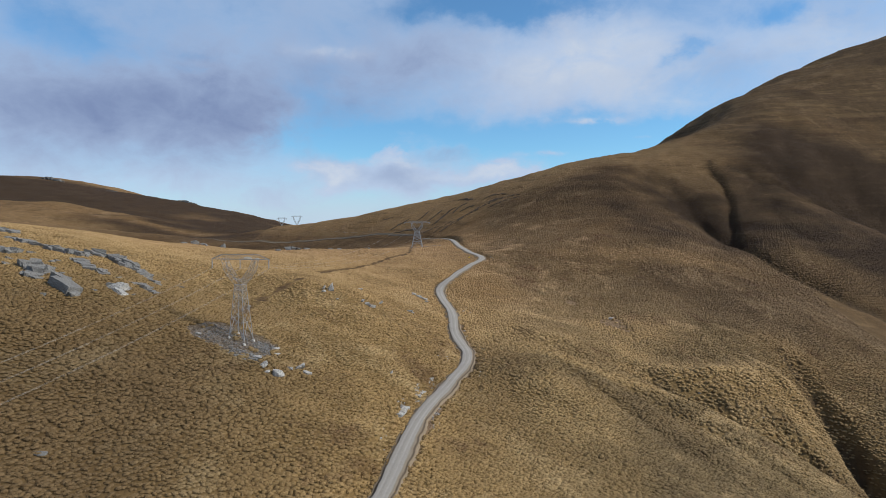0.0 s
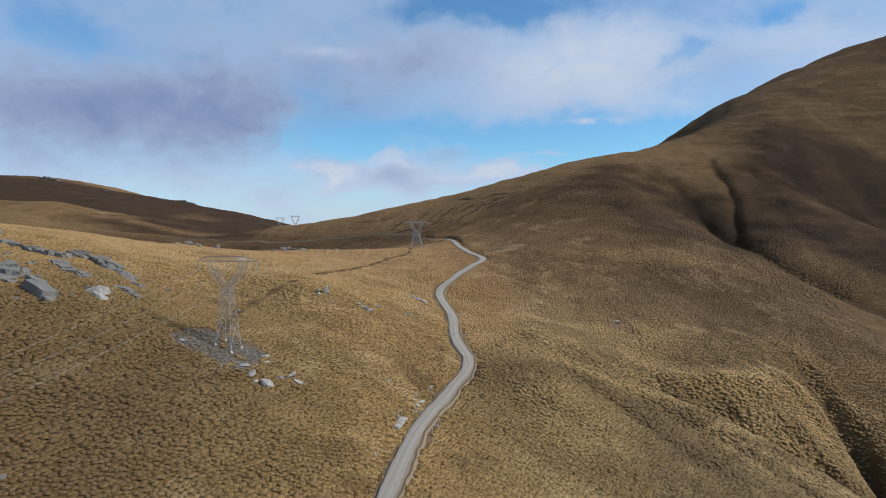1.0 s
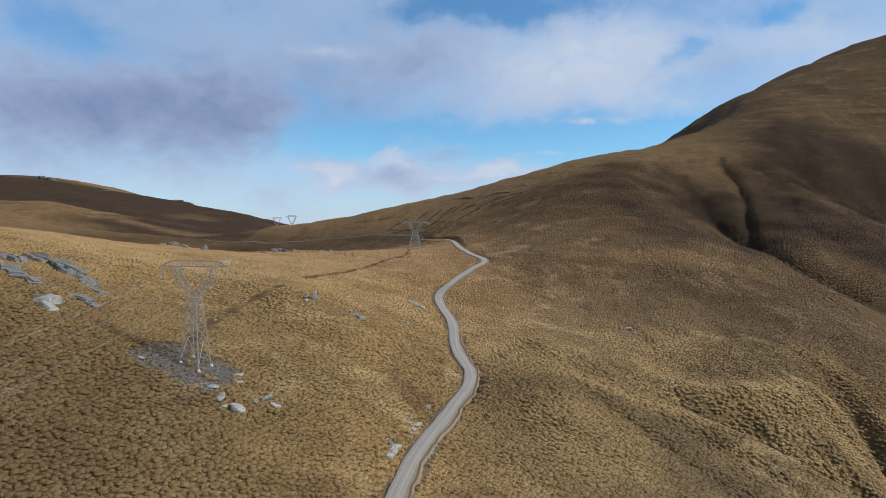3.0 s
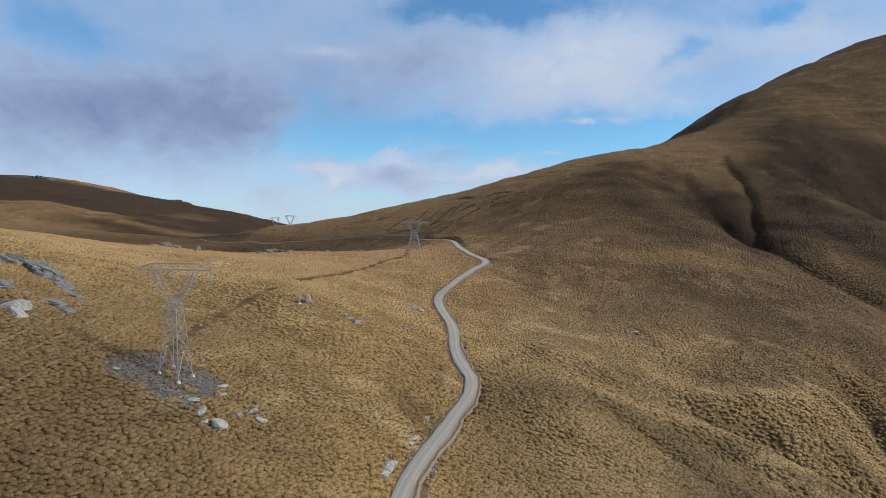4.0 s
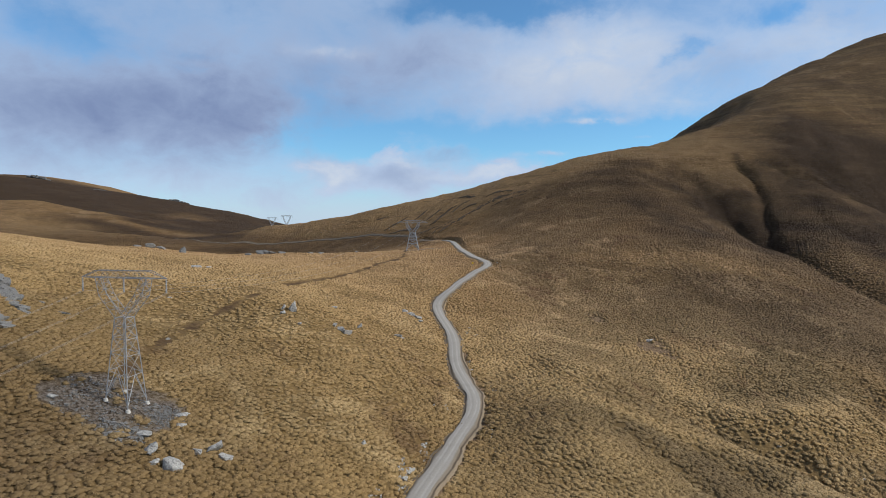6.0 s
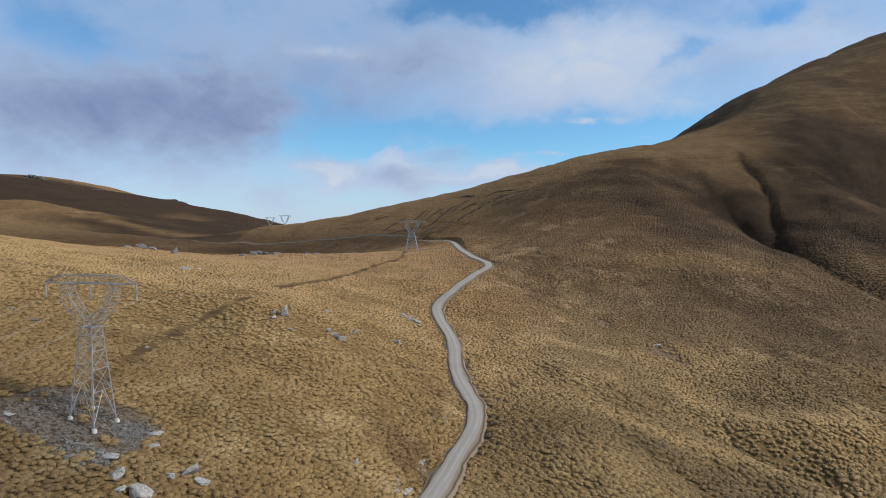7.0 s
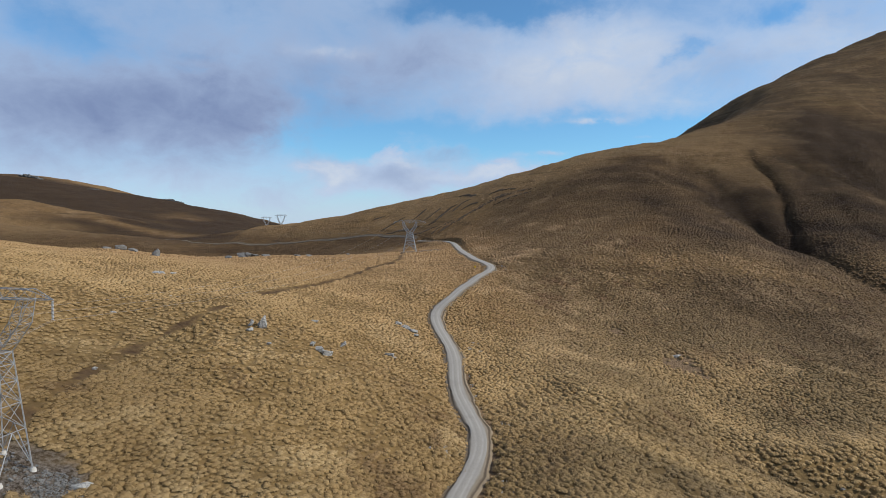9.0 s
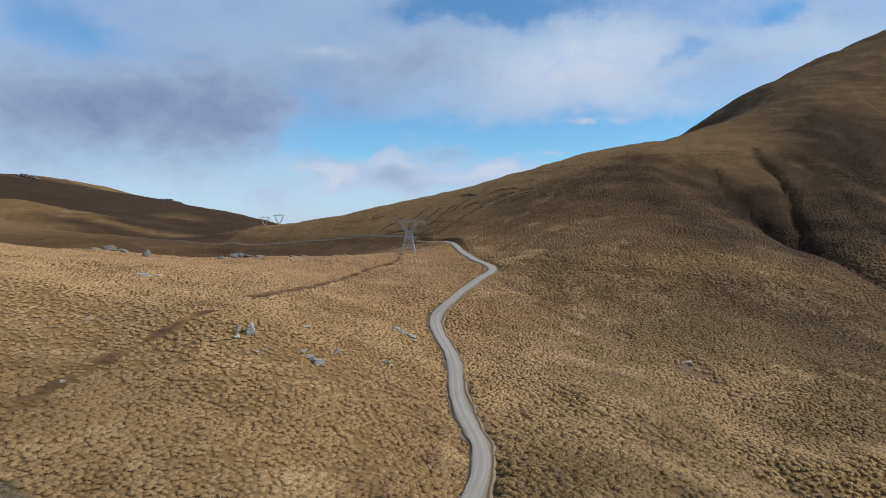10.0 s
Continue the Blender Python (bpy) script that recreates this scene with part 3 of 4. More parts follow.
def gravel_material():
    m, n = material("gravel road")
    pos = n.add("ShaderNodeNewGeometry").outputs["Position"]
    across = n.add("ShaderNodeAttribute", attribute_name="across").outputs["Fac"]
    grit = n.noise(pos, 2.5, 6, 0.75)
    broad = n.noise(pos, 0.12, 4, 0.6)
    col = n.mix(grit, (0.250, 0.238, 0.218, 1), (0.390, 0.374, 0.346, 1))
    a = n.math("ABSOLUTE", across)
    wheel = n.math("SUBTRACT", 1.0, n.math("MULTIPLY", n.math("ABSOLUTE", n.math("SUBTRACT", a, 0.38)), 5.0), clamp=True)
    col = n.mix(n.math("MULTIPLY", wheel, n.ramp(broad, 0.3, 0.6, 0.1, 0.55)), col, (0.47, 0.452, 0.422, 1))
    col = n.mix(n.ramp(n.math("ADD", a, n.math("MULTIPLY", broad, 0.25)), 0.92, 1.14, 0, 0.8), col, (0.17, 0.135, 0.095, 1))
    col = n.mix(n.ramp(n.math("ADD", a, n.math("MULTIPLY", n.math("SUBTRACT", broad, 0.5), 0.5)), 1.06, 1.22), col, n.mix(grit, (0.065, 0.050, 0.036, 1), (0.190, 0.150, 0.108, 1)))
    col = n.mix(n.ramp(a, 1.32, 1.5), col, n.mix(grit, (0.15, 0.112, 0.070, 1), (0.34, 0.275, 0.195, 1)))
    col = n.mix(n.ramp(broad, 0.55, 0.75, 0, 0.35), col, (0.25, 0.235, 0.21, 1))
    finish(n, col, 0.92, bump=grit, strength=0.5, distance=0.06)
    return m


def plain_material(name, a, b, rough=0.6, metal=0.0, scale=3.0):
    m, n = material(name)
    pos = n.add("ShaderNodeTexCoord").outputs["Object"]
    col = n.mix(n.noise(pos, scale, 5, 0.65), (*a, 1), (*b, 1))
    finish(n, col, rough, metal)
    return m


GROUND, TUSSOCK, SCHIST, GRAVEL = ground_material(), tussock_material(), rock_material("schist", 0.95), gravel_material()
STRAW = straw_material()
PALE = rock_material("pale broken rock", 1.8)
PEAT = plain_material("dark peat", (0.045, 0.033, 0.022), (0.125, 0.088, 0.056), 0.95, 0.0, 0.25)
GREY = rock_material("weathered schist", 1.8)
DARKROCK = rock_material("dark lichened schist", 0.6)
STEEL = plain_material("galvanised steel", (0.33, 0.35, 0.38), (0.46, 0.48, 0.51), 0.55, 0.3)
CONCRETE = plain_material("concrete", (0.42, 0.41, 0.39), (0.58, 0.57, 0.54), 0.85)
GLASS_INS = plain_material("grey porcelain", (0.30, 0.32, 0.34), (0.42, 0.44, 0.46), 0.3)
WIRE = plain_material("aluminium cable", (0.34, 0.34, 0.34), (0.46, 0.46, 0.46), 0.5, 0.6)
YELLOW = plain_material("yellow paint", (0.62, 0.40, 0.02), (0.72, 0.48, 0.03), 0.5)
WOOD = plain_material("weathered wood", (0.20, 0.17, 0.13), (0.32, 0.28, 0.22), 0.85)


# ------------------------------------------------------------------ mesh helpers
def fast_mesh(name, verts, tris, mat, smooth=True):
    verts, tris = np.asarray(verts, np.float32), np.asarray(tris, np.int32)
    n = tris.shape[1]
    me = bpy.data.meshes.new(name)
    me.vertices.add(len(verts))
    me.vertices.foreach_set("co", verts.ravel())
    me.loops.add(tris.size)
    me.loops.foreach_set("vertex_index", tris.ravel())
    me.polygons.add(len(tris))
    me.polygons.foreach_set("loop_start", np.arange(0, tris.size, n, dtype=np.int32))
    me.polygons.foreach_set("use_smooth", np.full(len(tris), smooth))
    me.update(calc_edges=True)
    me.materials.append(mat)
    return me


def mesh_of(name, bm, mat, smooth=False):
    me = bpy.data.meshes.new(name)
    bm.normal_update()
    bm.to_mesh(me)
    bm.free()
    me.materials.append(mat)
    if smooth:
        me.polygons.foreach_set("use_smooth", np.ones(len(me.polygons), bool))
    return me


def part(name, bm, mat, parent, label="", smooth=False):
    ob = new(name, bm if isinstance(bm, bpy.types.Mesh) else mesh_of(name, bm, mat, smooth))
    ob.parent = parent
    if label:
        ob["label"] = label
    return ob


def thing(name, x, y, z, turn=0.0, label="", category="", group="", kind=""):
    ob = new(name)
    ob.empty_display_size = 0.3
    ob.matrix_world = pose(x, y, z, 0, 0, turn)
    return tagged(ob, label, category, group, kind)


def spread(lo, fine_lo, fine_hi, hi, step, growth):
    """Grid lines: even in the middle, wider and wider outwards."""
    mid = list(np.arange(fine_lo, fine_hi, step))
    out, s, v = [], step, fine_hi
    while v < hi:
        out.append(v)
        s *= growth
        v += s
    out.append(hi)
    inn, s, v = [], step, fine_lo - step
    while v > lo:
        inn.append(v)
        s *= growth
        v -= s
    inn.append(lo)
    return np.array(inn[::-1] + mid + out)


# ------------------------------------------------------------------ ground
GROUND_X = spread(-4200, -140, 200, 4200, 1.9, 1.022)
GROUND_Y = spread(-2500, 90, 420, 4600, 1.9, 1.014)


def make_ground():
    gx, gy = GROUND_X, GROUND_Y
    x, y = np.meshgrid(gx, gy)
    h, bare, pad, rut, gul_shade, shaded_heath, lit_straw = height(x, y, True)
    verts = np.stack([x.ravel(), y.ravel(), h.ravel()], 1)
    w = len(gx)
    i = (np.arange(len(gy) - 1)[:, None] * w + np.arange(w - 1)[None, :]).ravel()
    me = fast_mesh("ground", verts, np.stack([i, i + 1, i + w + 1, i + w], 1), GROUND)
    for name, values in (("bare", bare), ("pad", pad), ("rut", rut), ("gully_shade", gul_shade), ("shaded_heath", shaded_heath), ("lit_straw", lit_straw)):
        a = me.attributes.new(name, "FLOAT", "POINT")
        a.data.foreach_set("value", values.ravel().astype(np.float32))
    tagged(new("ground", me), "rolling hill country covered in dry golden tussock grass", "ground", kind="structure")
    return h


ground_grid = make_ground()


def on_sheet(x, y):
    """The height of the ground sheet at x, y, between its grid lines."""
    i = np.clip(np.searchsorted(GROUND_X, x) - 1, 0, len(GROUND_X) - 2)
    j = np.clip(np.searchsorted(GROUND_Y, y) - 1, 0, len(GROUND_Y) - 2)
    u = (x - GROUND_X[i]) / (GROUND_X[i + 1] - GROUND_X[i])
    v = (y - GROUND_Y[j]) / (GROUND_Y[j + 1] - GROUND_Y[j])
    g = ground_grid
    return (g[j, i] * (1 - u) + g[j, i + 1] * u) * (1 - v) + (g[j + 1, i] * (1 - u) + g[j + 1, i + 1] * u) * v



def make_road():
    n = len(road_line)
    tang = np.gradient(road_line[:, :2], axis=0)
    tang /= np.linalg.norm(tang, axis=1)[:, None]
    side = np.stack([-tang[:, 1], tang[:, 0]], 1)
    steps = np.array([-1.85, -1.5, -1.34, -1.22, -1.1] + list(np.linspace(-1, 1, 13)) + [1.1, 1.22, 1.34, 1.5, 1.85])
    along = np.arange(n) * 1.5
    verts, across = [], []
    for s in steps:
        e = abs(s)
        wob = waves(along, along * 0 + np.sign(s) * 30, 6, 31, 3) * 0.5 * (e > 0.9)
        p = road_line[:, :2] + side * (s * (HALF + wob))[:, None]
        z = road_z + waves(p[:, 0], p[:, 1], 3, 32, 2) * 0.03
        if e <= 1.0:
            z = z + 0.12 * (1 - s * s) - 0.05 * np.exp(-((e - 0.38) / 0.1) ** 2)
        elif e < 1.3:
            z = z + (-0.18 if e < 1.15 else -0.36)
        elif e < 1.4:
            z = z - 0.25 + waves(p[:, 0], p[:, 1], 4, 34, 2) * 0.2
        elif e < 1.6:
            z = np.maximum(height(p[:, 0], p[:, 1]), z - 0.35) + 0.02 + waves(p[:, 0], p[:, 1], 4, 33, 2) * 0.15
        else:
            z = height(p[:, 0], p[:, 1]) - 0.35
        verts.append(np.stack([p[:, 0], p[:, 1], z], 1))
        across.append(np.full(n, s))
    m = len(steps)
    v = np.stack(verts, 1).reshape(-1, 3)
    i = (np.arange(n - 1)[:, None] * m + np.arange(m - 1)[None, :]).ravel()
    me = fast_mesh("road", v, np.stack([i, i + m, i + m + 1, i + 1], 1), GRAVEL)
    a = me.attributes.new("across", "FLOAT", "POINT")
    a.data.foreach_set("value", np.stack(across, 1).ravel().astype(np.float32))
    tagged(new("road", me), "narrow winding pale grey gravel road with worn wheel tracks", "road", kind="structure")


make_road()


def make_track():
    """The narrow track that the road becomes beyond the crest, notched into the far slope."""
    tang = np.gradient(track_line, axis=0)
    tang /= np.linalg.norm(tang, axis=1)[:, None]
    side = np.stack([-tang[:, 1], tang[:, 0]], 1)
    offs = np.array([-2.8, -1.7, -0.8, 0.0, 0.8, 1.8])
    rows = []
    for o in offs:
        p = track_line + side * (o + waves(track_line[:, 0], track_line[:, 1], 30, 38, 2) * 0.4)[:, None]
        lift = {-2.8: 0.6, -1.7: 0.5, 1.8: -0.6}.get(o, 0.45)
        rows.append(np.column_stack([p, height(p[:, 0], p[:, 1]) + lift]))
    v = np.stack(rows, 1).reshape(-1, 3)
    m, n = len(offs), len(track_line)
    i = (np.arange(n - 1)[:, None] * m + np.arange(m - 1)[None, :]).ravel()
    me = fast_mesh("track", v, np.stack([i, i + m, i + m + 1, i + 1], 1), GRAVEL)
    at = me.attributes.new("across", "FLOAT", "POINT")
    at.data.foreach_set("value", np.tile(np.array([1.26, 1.26, 1.22, 1.04, 1.22, 1.26], np.float32), n))
    tagged(new("track", me), "thin gravel track cut across the far dark slope", "track", kind="structure")


make_track()


def make_scars():
    """Dark peat scarps eroded into the ridge: ragged ribbons lying on the slope."""
    lines = (([(83, 620), (67, 633), (54, 642), (42, 644), (33, 640), (20, 634), (7, 627), (-4, 620)], 3.6),
             ([(78, 611), (63, 620), (46, 626)], 1.8),
             ([(44, 660), (56, 659), (68, 643)], 2.0),
             ([(-16, 714), (-23, 703), (-31, 699)], 2.0),
             ([(-1, 694), (-9, 686), (-17, 678)], 2.2),
             ([(15, 683), (4, 678), (-6, 660), (-13, 658)], 2.6),
             ([(34, 682), (26, 703), (18, 709)], 1.8),
             ([(34, 655), (26, 659), (18, 656)], 2.0),
             ([(-38, 715), (-52, 708), (-63, 701)], 1.8),
             ([(-22, 666), (-40, 681), (-56, 689)], 2.0),
             ([(-4, 640), (-19, 640), (-35, 657)], 2.0),
             ([(9, 637), (-2, 634), (-10, 623)], 1.6),
             ([(28, 677), (17, 675), (10, 662)], 1.6),
             ([(-62, 757), (-69, 757), (-77, 762)], 1.4))
    for k, (pts, half) in enumerate(lines):
        line = smooth_line(pts, 2.0)
        n = len(line)
        tang = np.gradient(line, axis=0)
        tang /= np.linalg.norm(tang, axis=1)[:, None]
        side = np.stack([-tang[:, 1], tang[:, 0]], 1)
        taper = np.sin(np.linspace(0.12, math.pi - 0.12, n)) ** 0.6
        rows = []
        for o, lift in ((-1.0, -0.5), (-0.75, 0.5), (-0.3, 0.35), (0.3, 0.35), (0.8, 0.5), (1.05, -0.5)):
            w = half * 0.95 * taper * (0.9 + 0.9 * waves(line[:, 0] * 3 + k * 50, line[:, 1] + o * 40, 12, 60 + k, 2))
            p = line + side * (o * w)[:, None]
            rows.append(np.column_stack([p, height(p[:, 0], p[:, 1]) + lift]))
        m = len(rows)
        i = (np.arange(n - 1)[:, None] * m + np.arange(m - 1)[None, :]).ravel()
        me = fast_mesh("peat_scarp", np.stack(rows, 1).reshape(-1, 3), np.stack([i, i + m, i + m + 1, i + 1], 1), PEAT)
        tagged(new("peat_scarp", me), "dark eroded peat scarp on the ridge side", "scarp", "scarps on the ridge", "structure")


make_scars()


# ------------------------------------------------------------------ tussock grass
def tuft_shape(rng, sides, rings, blades):
    """A drooping tussock: a ragged mound with leaning blades; unit size, origin on the ground."""
    v, f = [], []
    lean = rng.uniform(-0.12, 0.12, 2)
    for r, (rad, z) in enumerate(rings):
        for k in range(sides):
            a = (k + 0.5 * (r % 2)) / sides * 2 * math.pi + rng.uniform(-0.25, 0.25)
            q = rad * rng.uniform(0.78, 1.22)
            v.append((q * math.cos(a) + lean[0] * z, q * math.sin(a) + lean[1] * z, z * rng.uniform(0.8, 1.2)))
    top = len(v)
    v.append((lean[0], lean[1], 0.93))
    for r in range(len(rings) - 1):
        for k in range(sides):
            a, b = r * sides + k, r * sides + (k + 1) % sides
            f += [(a, b, a + sides), (b, b + sides, a + sides)]
    last = (len(rings) - 1) * sides
    f += [(last + k, last + (k + 1) % sides, top) for k in range(sides)]
    for k in range(blades):                   # every other blade droops over the edge
        a = (k + rng.uniform(0, 0.8)) / blades * 2 * math.pi
        c, s = math.cos(a), math.sin(a)
        w = rng.uniform(0.09, 0.17)
        if k % 2:
            root, low, out, up = 0.38, 0.62, rng.uniform(0.85, 1.25), rng.uniform(0.08, 0.40)
        else:
            root, low, out, up = 0.14, 0.55, rng.uniform(0.35, 0.75), rng.uniform(0.85, 1.30)
        i = len(v)
        v += [(root * c - w * s, root * s + w * c, low), (root * c + w * s, root * s - w * c, low), (out * c, out * s, up)]
        f.append((i, i + 1, i + 2))
    return np.array(v), np.array(f)


def make_tufts(name, y0, y1, step, sides, rings, blades, size, label, seed):
    rng = np.random.RandomState(seed)
    xs, ys = np.arange(-0.78 * y1, 0.78 * y1, step), np.arange(y0, y1, step)
    x, y = np.meshgrid(xs, ys)
    x[1::2] += 0.5 * step
    x = (x + rng.uniform(-0.4, 0.4, x.shape) * step).ravel()
    y = (y + rng.uniform(-0.4, 0.4, y.shape) * step).ravel()
    keep = (np.abs(x) < 0.76 * y + 4) & (x > (-210 if y1 < 430 else -60)) & (x < (260 if y1 < 430 else 430))
    x, y = x[keep], y[keep]
    _, bare, pad, rut, gul_shade, shaded_heath, lit_straw = height(x, y, True)
    h = on_sheet(x, y)
    thick = waves(x, y, 14, 41, 3)
    keep = (bare < 0.25 + 0.6 * rng.rand(len(x))) & (pad < 0.55) & (rut < 0.02) & (rng.rand(len(x)) < 1.03 + 0.1 * thick)
    keep &= (rng.rand(len(x)) > gul_shade * 0.6) & (rng.rand(len(x)) < np.clip((y1 - y + thick * 20) / 60, 0.15 if y1 > 600 else 0.5, 1))
    x, y, h, shaded_heath, lit_straw = x[keep], y[keep], h[keep], shaded_heath[keep], lit_straw[keep]
    n = len(x)
    shapes = [tuft_shape(rng, sides, rings, blades) for _ in range(10)]
    nv, nf = len(shapes[0][0]), len(shapes[0][1])
    sv, faces = np.stack([s[0] for s in shapes]), shapes[0][1]
    pick = rng.randint(0, 10, n)
    turn = rng.uniform(0, 2 * math.pi, n)
    size = size * (1.0 + 0.12 * np.clip(x / 40, -1, 1) + 0.18 * thick[keep])
    wide = size * rng.uniform(0.65, 1.25, n)
    tall = size * rng.uniform(0.40, 0.78, n) * (0.92 + 0.10 * np.clip(x / 30, -1, 1)) * (0.85 + 0.25 * thick[keep])
    p = sv[pick]
    c, s = np.cos(turn)[:, None], np.sin(turn)[:, None]
    v = np.empty((n, nv, 3), np.float32)
    v[..., 0] = (p[..., 0] * c - p[..., 1] * s) * wide[:, None] + x[:, None]
    v[..., 1] = (p[..., 0] * s + p[..., 1] * c) * wide[:, None] + y[:, None]
    v[..., 2] = p[..., 2] * tall[:, None] + h[:, None] + 0.06
    f = (faces[None] + (np.arange(n) * nv)[:, None, None]).reshape(-1, 3)
    me = fast_mesh(name, v.reshape(-1, 3), f, TUSSOCK)
    me.materials.append(STRAW)
    me.polygons.foreach_set("material_index", np.tile((np.arange(nf) >= nf - blades).astype(np.int32), n))
    for key, values in (("shaded_heath", shaded_heath), ("lit_straw", lit_straw)):
        a = me.attributes.new(key, "FLOAT", "POINT")
        a.data.foreach_set("value", np.repeat(values, nv).astype(np.float32))
    tagged(new(name, me), label, "grass", kind="stuff")
    return n


make_tufts("tussock_grass", 86, 255, 0.99, 5, ((0.80, -0.1), (0.66, 0.54)), 18, 1.10,
           "dense rounded tussocks of dry golden snow grass", 51)
make_tufts("distant_tussock_grass", 255, 425, 1.16, 4, ((0.86, 0.0), (0.70, 0.56)), 4, 1.06,
           "dense tussocks of dry golden grass on the further slopes", 52)
make_tufts("far_tussock_grass", 425, 660, 2.0, 4, ((0.80, -0.1), (0.60, 0.5)), 2, 1.1,
           "tussocks of brown and golden grass on the hill foot", 53)


# ------------------------------------------------------------------ pylons
def ground_z(x, y):
    return float(height(np.array([float(x)]), np.array([float(y)]))[0])


def bar(bm, a, b, t):
    """A square steel member from a to b."""
    a, b = Vector(a), Vector(b)
    d = (b - a).normalized()
    u = d.cross(Vector((0.3, 0.2, 0.93))).normalized() * t * 0.5
    w = d.cross(u).normalized() * t * 0.5
    q = [bm.verts.new(p + s * u + r * w) for p in (a, b) for s, r in ((-1, -1), (1, -1), (1, 1), (-1, 1))]
    for k in range(4):
        bm.faces.new((q[k], q[(k + 1) % 4], q[4 + (k + 1) % 4], q[4 + k]))
    bm.faces.new(q[3::-1])
    bm.faces.new(q[4:])


def lattice(bm, chords, n, thick, thin):
    """Two or more chords as point pairs, braced in zigzags between neighbours."""
    for a, b in chords:
        bar(bm, a, b, thick)
    pts = [[Vector(a).lerp(Vector(b), k / n) for k in range(n + 1)] for a, b in chords]
    for i in range(len(pts)):
        p, q = pts[i], pts[(i + 1) % len(pts)]
        for k in range(n):
            bar(bm, p[k], q[k + 1], thin) if (k + i) % 2 else bar(bm, q[k], p[k + 1], thin)
            bar(bm, p[k + 1], q[k + 1], thin)


def discs(a, b, n, wide, thin):
    """A turned string of n discs from a to b, one closed surface."""
    a, b = Vector(a), Vector(b)
    d = (b - a).normalized()
    u = d.cross(Vector((0.9, 0.3, 0.1))).normalized()
    w = d.cross(u)
    bm = bmesh.new()
    rings = []
    for i in range(2 * n + 1):
        r = thin if i % 2 == 0 else wide
        c = a.lerp(b, i / (2 * n))
        rings.append([bm.verts.new(c + (u * math.cos(q) + w * math.sin(q)) * r) for q in [k * math.pi / 4 for k in range(8)]])
    for p, q in zip(rings, rings[1:]):
        for k in range(8):
            bm.faces.new((p[k], p[(k + 1) % 8], q[(k + 1) % 8], q[k]))
    bm.faces.new(rings[0][::-1])
    bm.faces.new(rings[-1])
    return bm


def pylon(x, y, turn, foot, waist, waist_h, top_h, arm, fork, strings, label, strain=False, k=1.0):
    base = ground_z(x, y)
    ob = thing("transmission_pylon", x, y, base, turn, label, "pylon", "line of pylons")
    corners = ((-1, -1), (1, -1), (1, 1), (-1, 1))
    feet = []
    m = ob.matrix_world
    for i, (c, s) in enumerate(corners):
        w = m @ Vector((c * foot, s * foot, 0))
        g = float(height(np.array([w.x]), np.array([w.y]))[0]) - base
        f = foot + (waist - foot) * (g / waist_h)
        feet.append(Vector((c * f, s * f, g)))
    neck = [Vector((c * waist, s * waist, waist_h)) for c, s in corners]
    for i in range(4):
        bm = bmesh.new()
        bar(bm, feet[i], neck[i], 0.20 * k)
        part("leg", bm, STEEL, ob)
        bm = bmesh.new()
        bmesh.ops.create_cone(bm, cap_ends=True, segments=10, radius1=0.50, radius2=0.34, depth=0.6, matrix=Matrix.Translation(feet[i] + Vector((0, 0, 0.02))))
        part("footing", bm, CONCRETE, ob, "pale concrete footing")
    levels = (0.05, 0.36, 0.58, 0.76, 0.90, 1.0)
    def brace(a, b, t):
        bm = bmesh.new()
        bar(bm, a, b, t * k)
        part("brace", bm, STEEL, ob)

    for i in range(4):
        j = (i + 1) % 4
        for a, b in zip(levels, levels[1:]):
            p0, p1 = feet[i].lerp(neck[i], a), feet[i].lerp(neck[i], b)
            q0, q1 = feet[j].lerp(neck[j], a), feet[j].lerp(neck[j], b)
            brace(p1, q1, 0.11)
            mid = (p1 + q1) / 2
            if a < 0.3:                       # the open lower panel: an inverted V with stays
                brace(p0, mid, 0.13)
                brace(q0, mid, 0.13)
                brace(p0.lerp(mid, 0.55), p0.lerp(p1, 0.6), 0.08)
                brace(q0.lerp(mid, 0.55), q0.lerp(q1, 0.6), 0.08)
            else:
                brace(p0, q1, 0.09)
                brace(q0, p1, 0.09)
    bm = bmesh.new()
    for i in range(4):
        bar(bm, neck[i], neck[(i + 1) % 4], 0.13 * k)
    bar(bm, neck[0], neck[2], 0.1 * k)
    bar(bm, neck[1], neck[3], 0.1 * k)
    part("waist_frame", bm, STEEL, ob)
    deep = 0.85                               # half depth of the crossarm
    for side in (-1, 1):
        bm = bmesh.new()
        low = [Vector((0.0, -waist * 0.8, waist_h + 0.5)), Vector((side * waist, -waist, waist_h)),
               Vector((side * waist, waist, waist_h)), Vector((0.0, waist * 0.8, waist_h + 0.5))]
        high = [Vector((side * (fork - 1.0), -deep, top_h)), Vector((side * fork, -deep, top_h)),
                Vector((side * fork, deep, top_h)), Vector((side * (fork - 1.0), deep, top_h))]
        knee = [l.lerp(h, 0.55) + Vector((side * b, 0, 0)) for l, h, b in zip(low, high, (0.5, 1.1, 1.1, 0.5))]
        lattice(bm, list(zip(low, knee)), 3, 0.12 * k, 0.06 * k)
        lattice(bm, list(zip(knee, high)), 3, 0.12 * k, 0.06 * k)
        part("fork_arm", bm, STEEL, ob)
    bm = bmesh.new()
    cap = top_h + 1.3
    flat = fork + 0.25
    n = 10
    for s in (-deep, deep):
        bar(bm, (-flat, s, top_h), (flat, s, top_h), 0.16 * k)
        bar(bm, (-flat, s * 0.7, cap), (flat, s * 0.7, cap), 0.14 * k)
        for i in range(n):
            xa, xb = -flat + 2 * flat * i / n, -flat + 2 * flat * (i + 1) / n
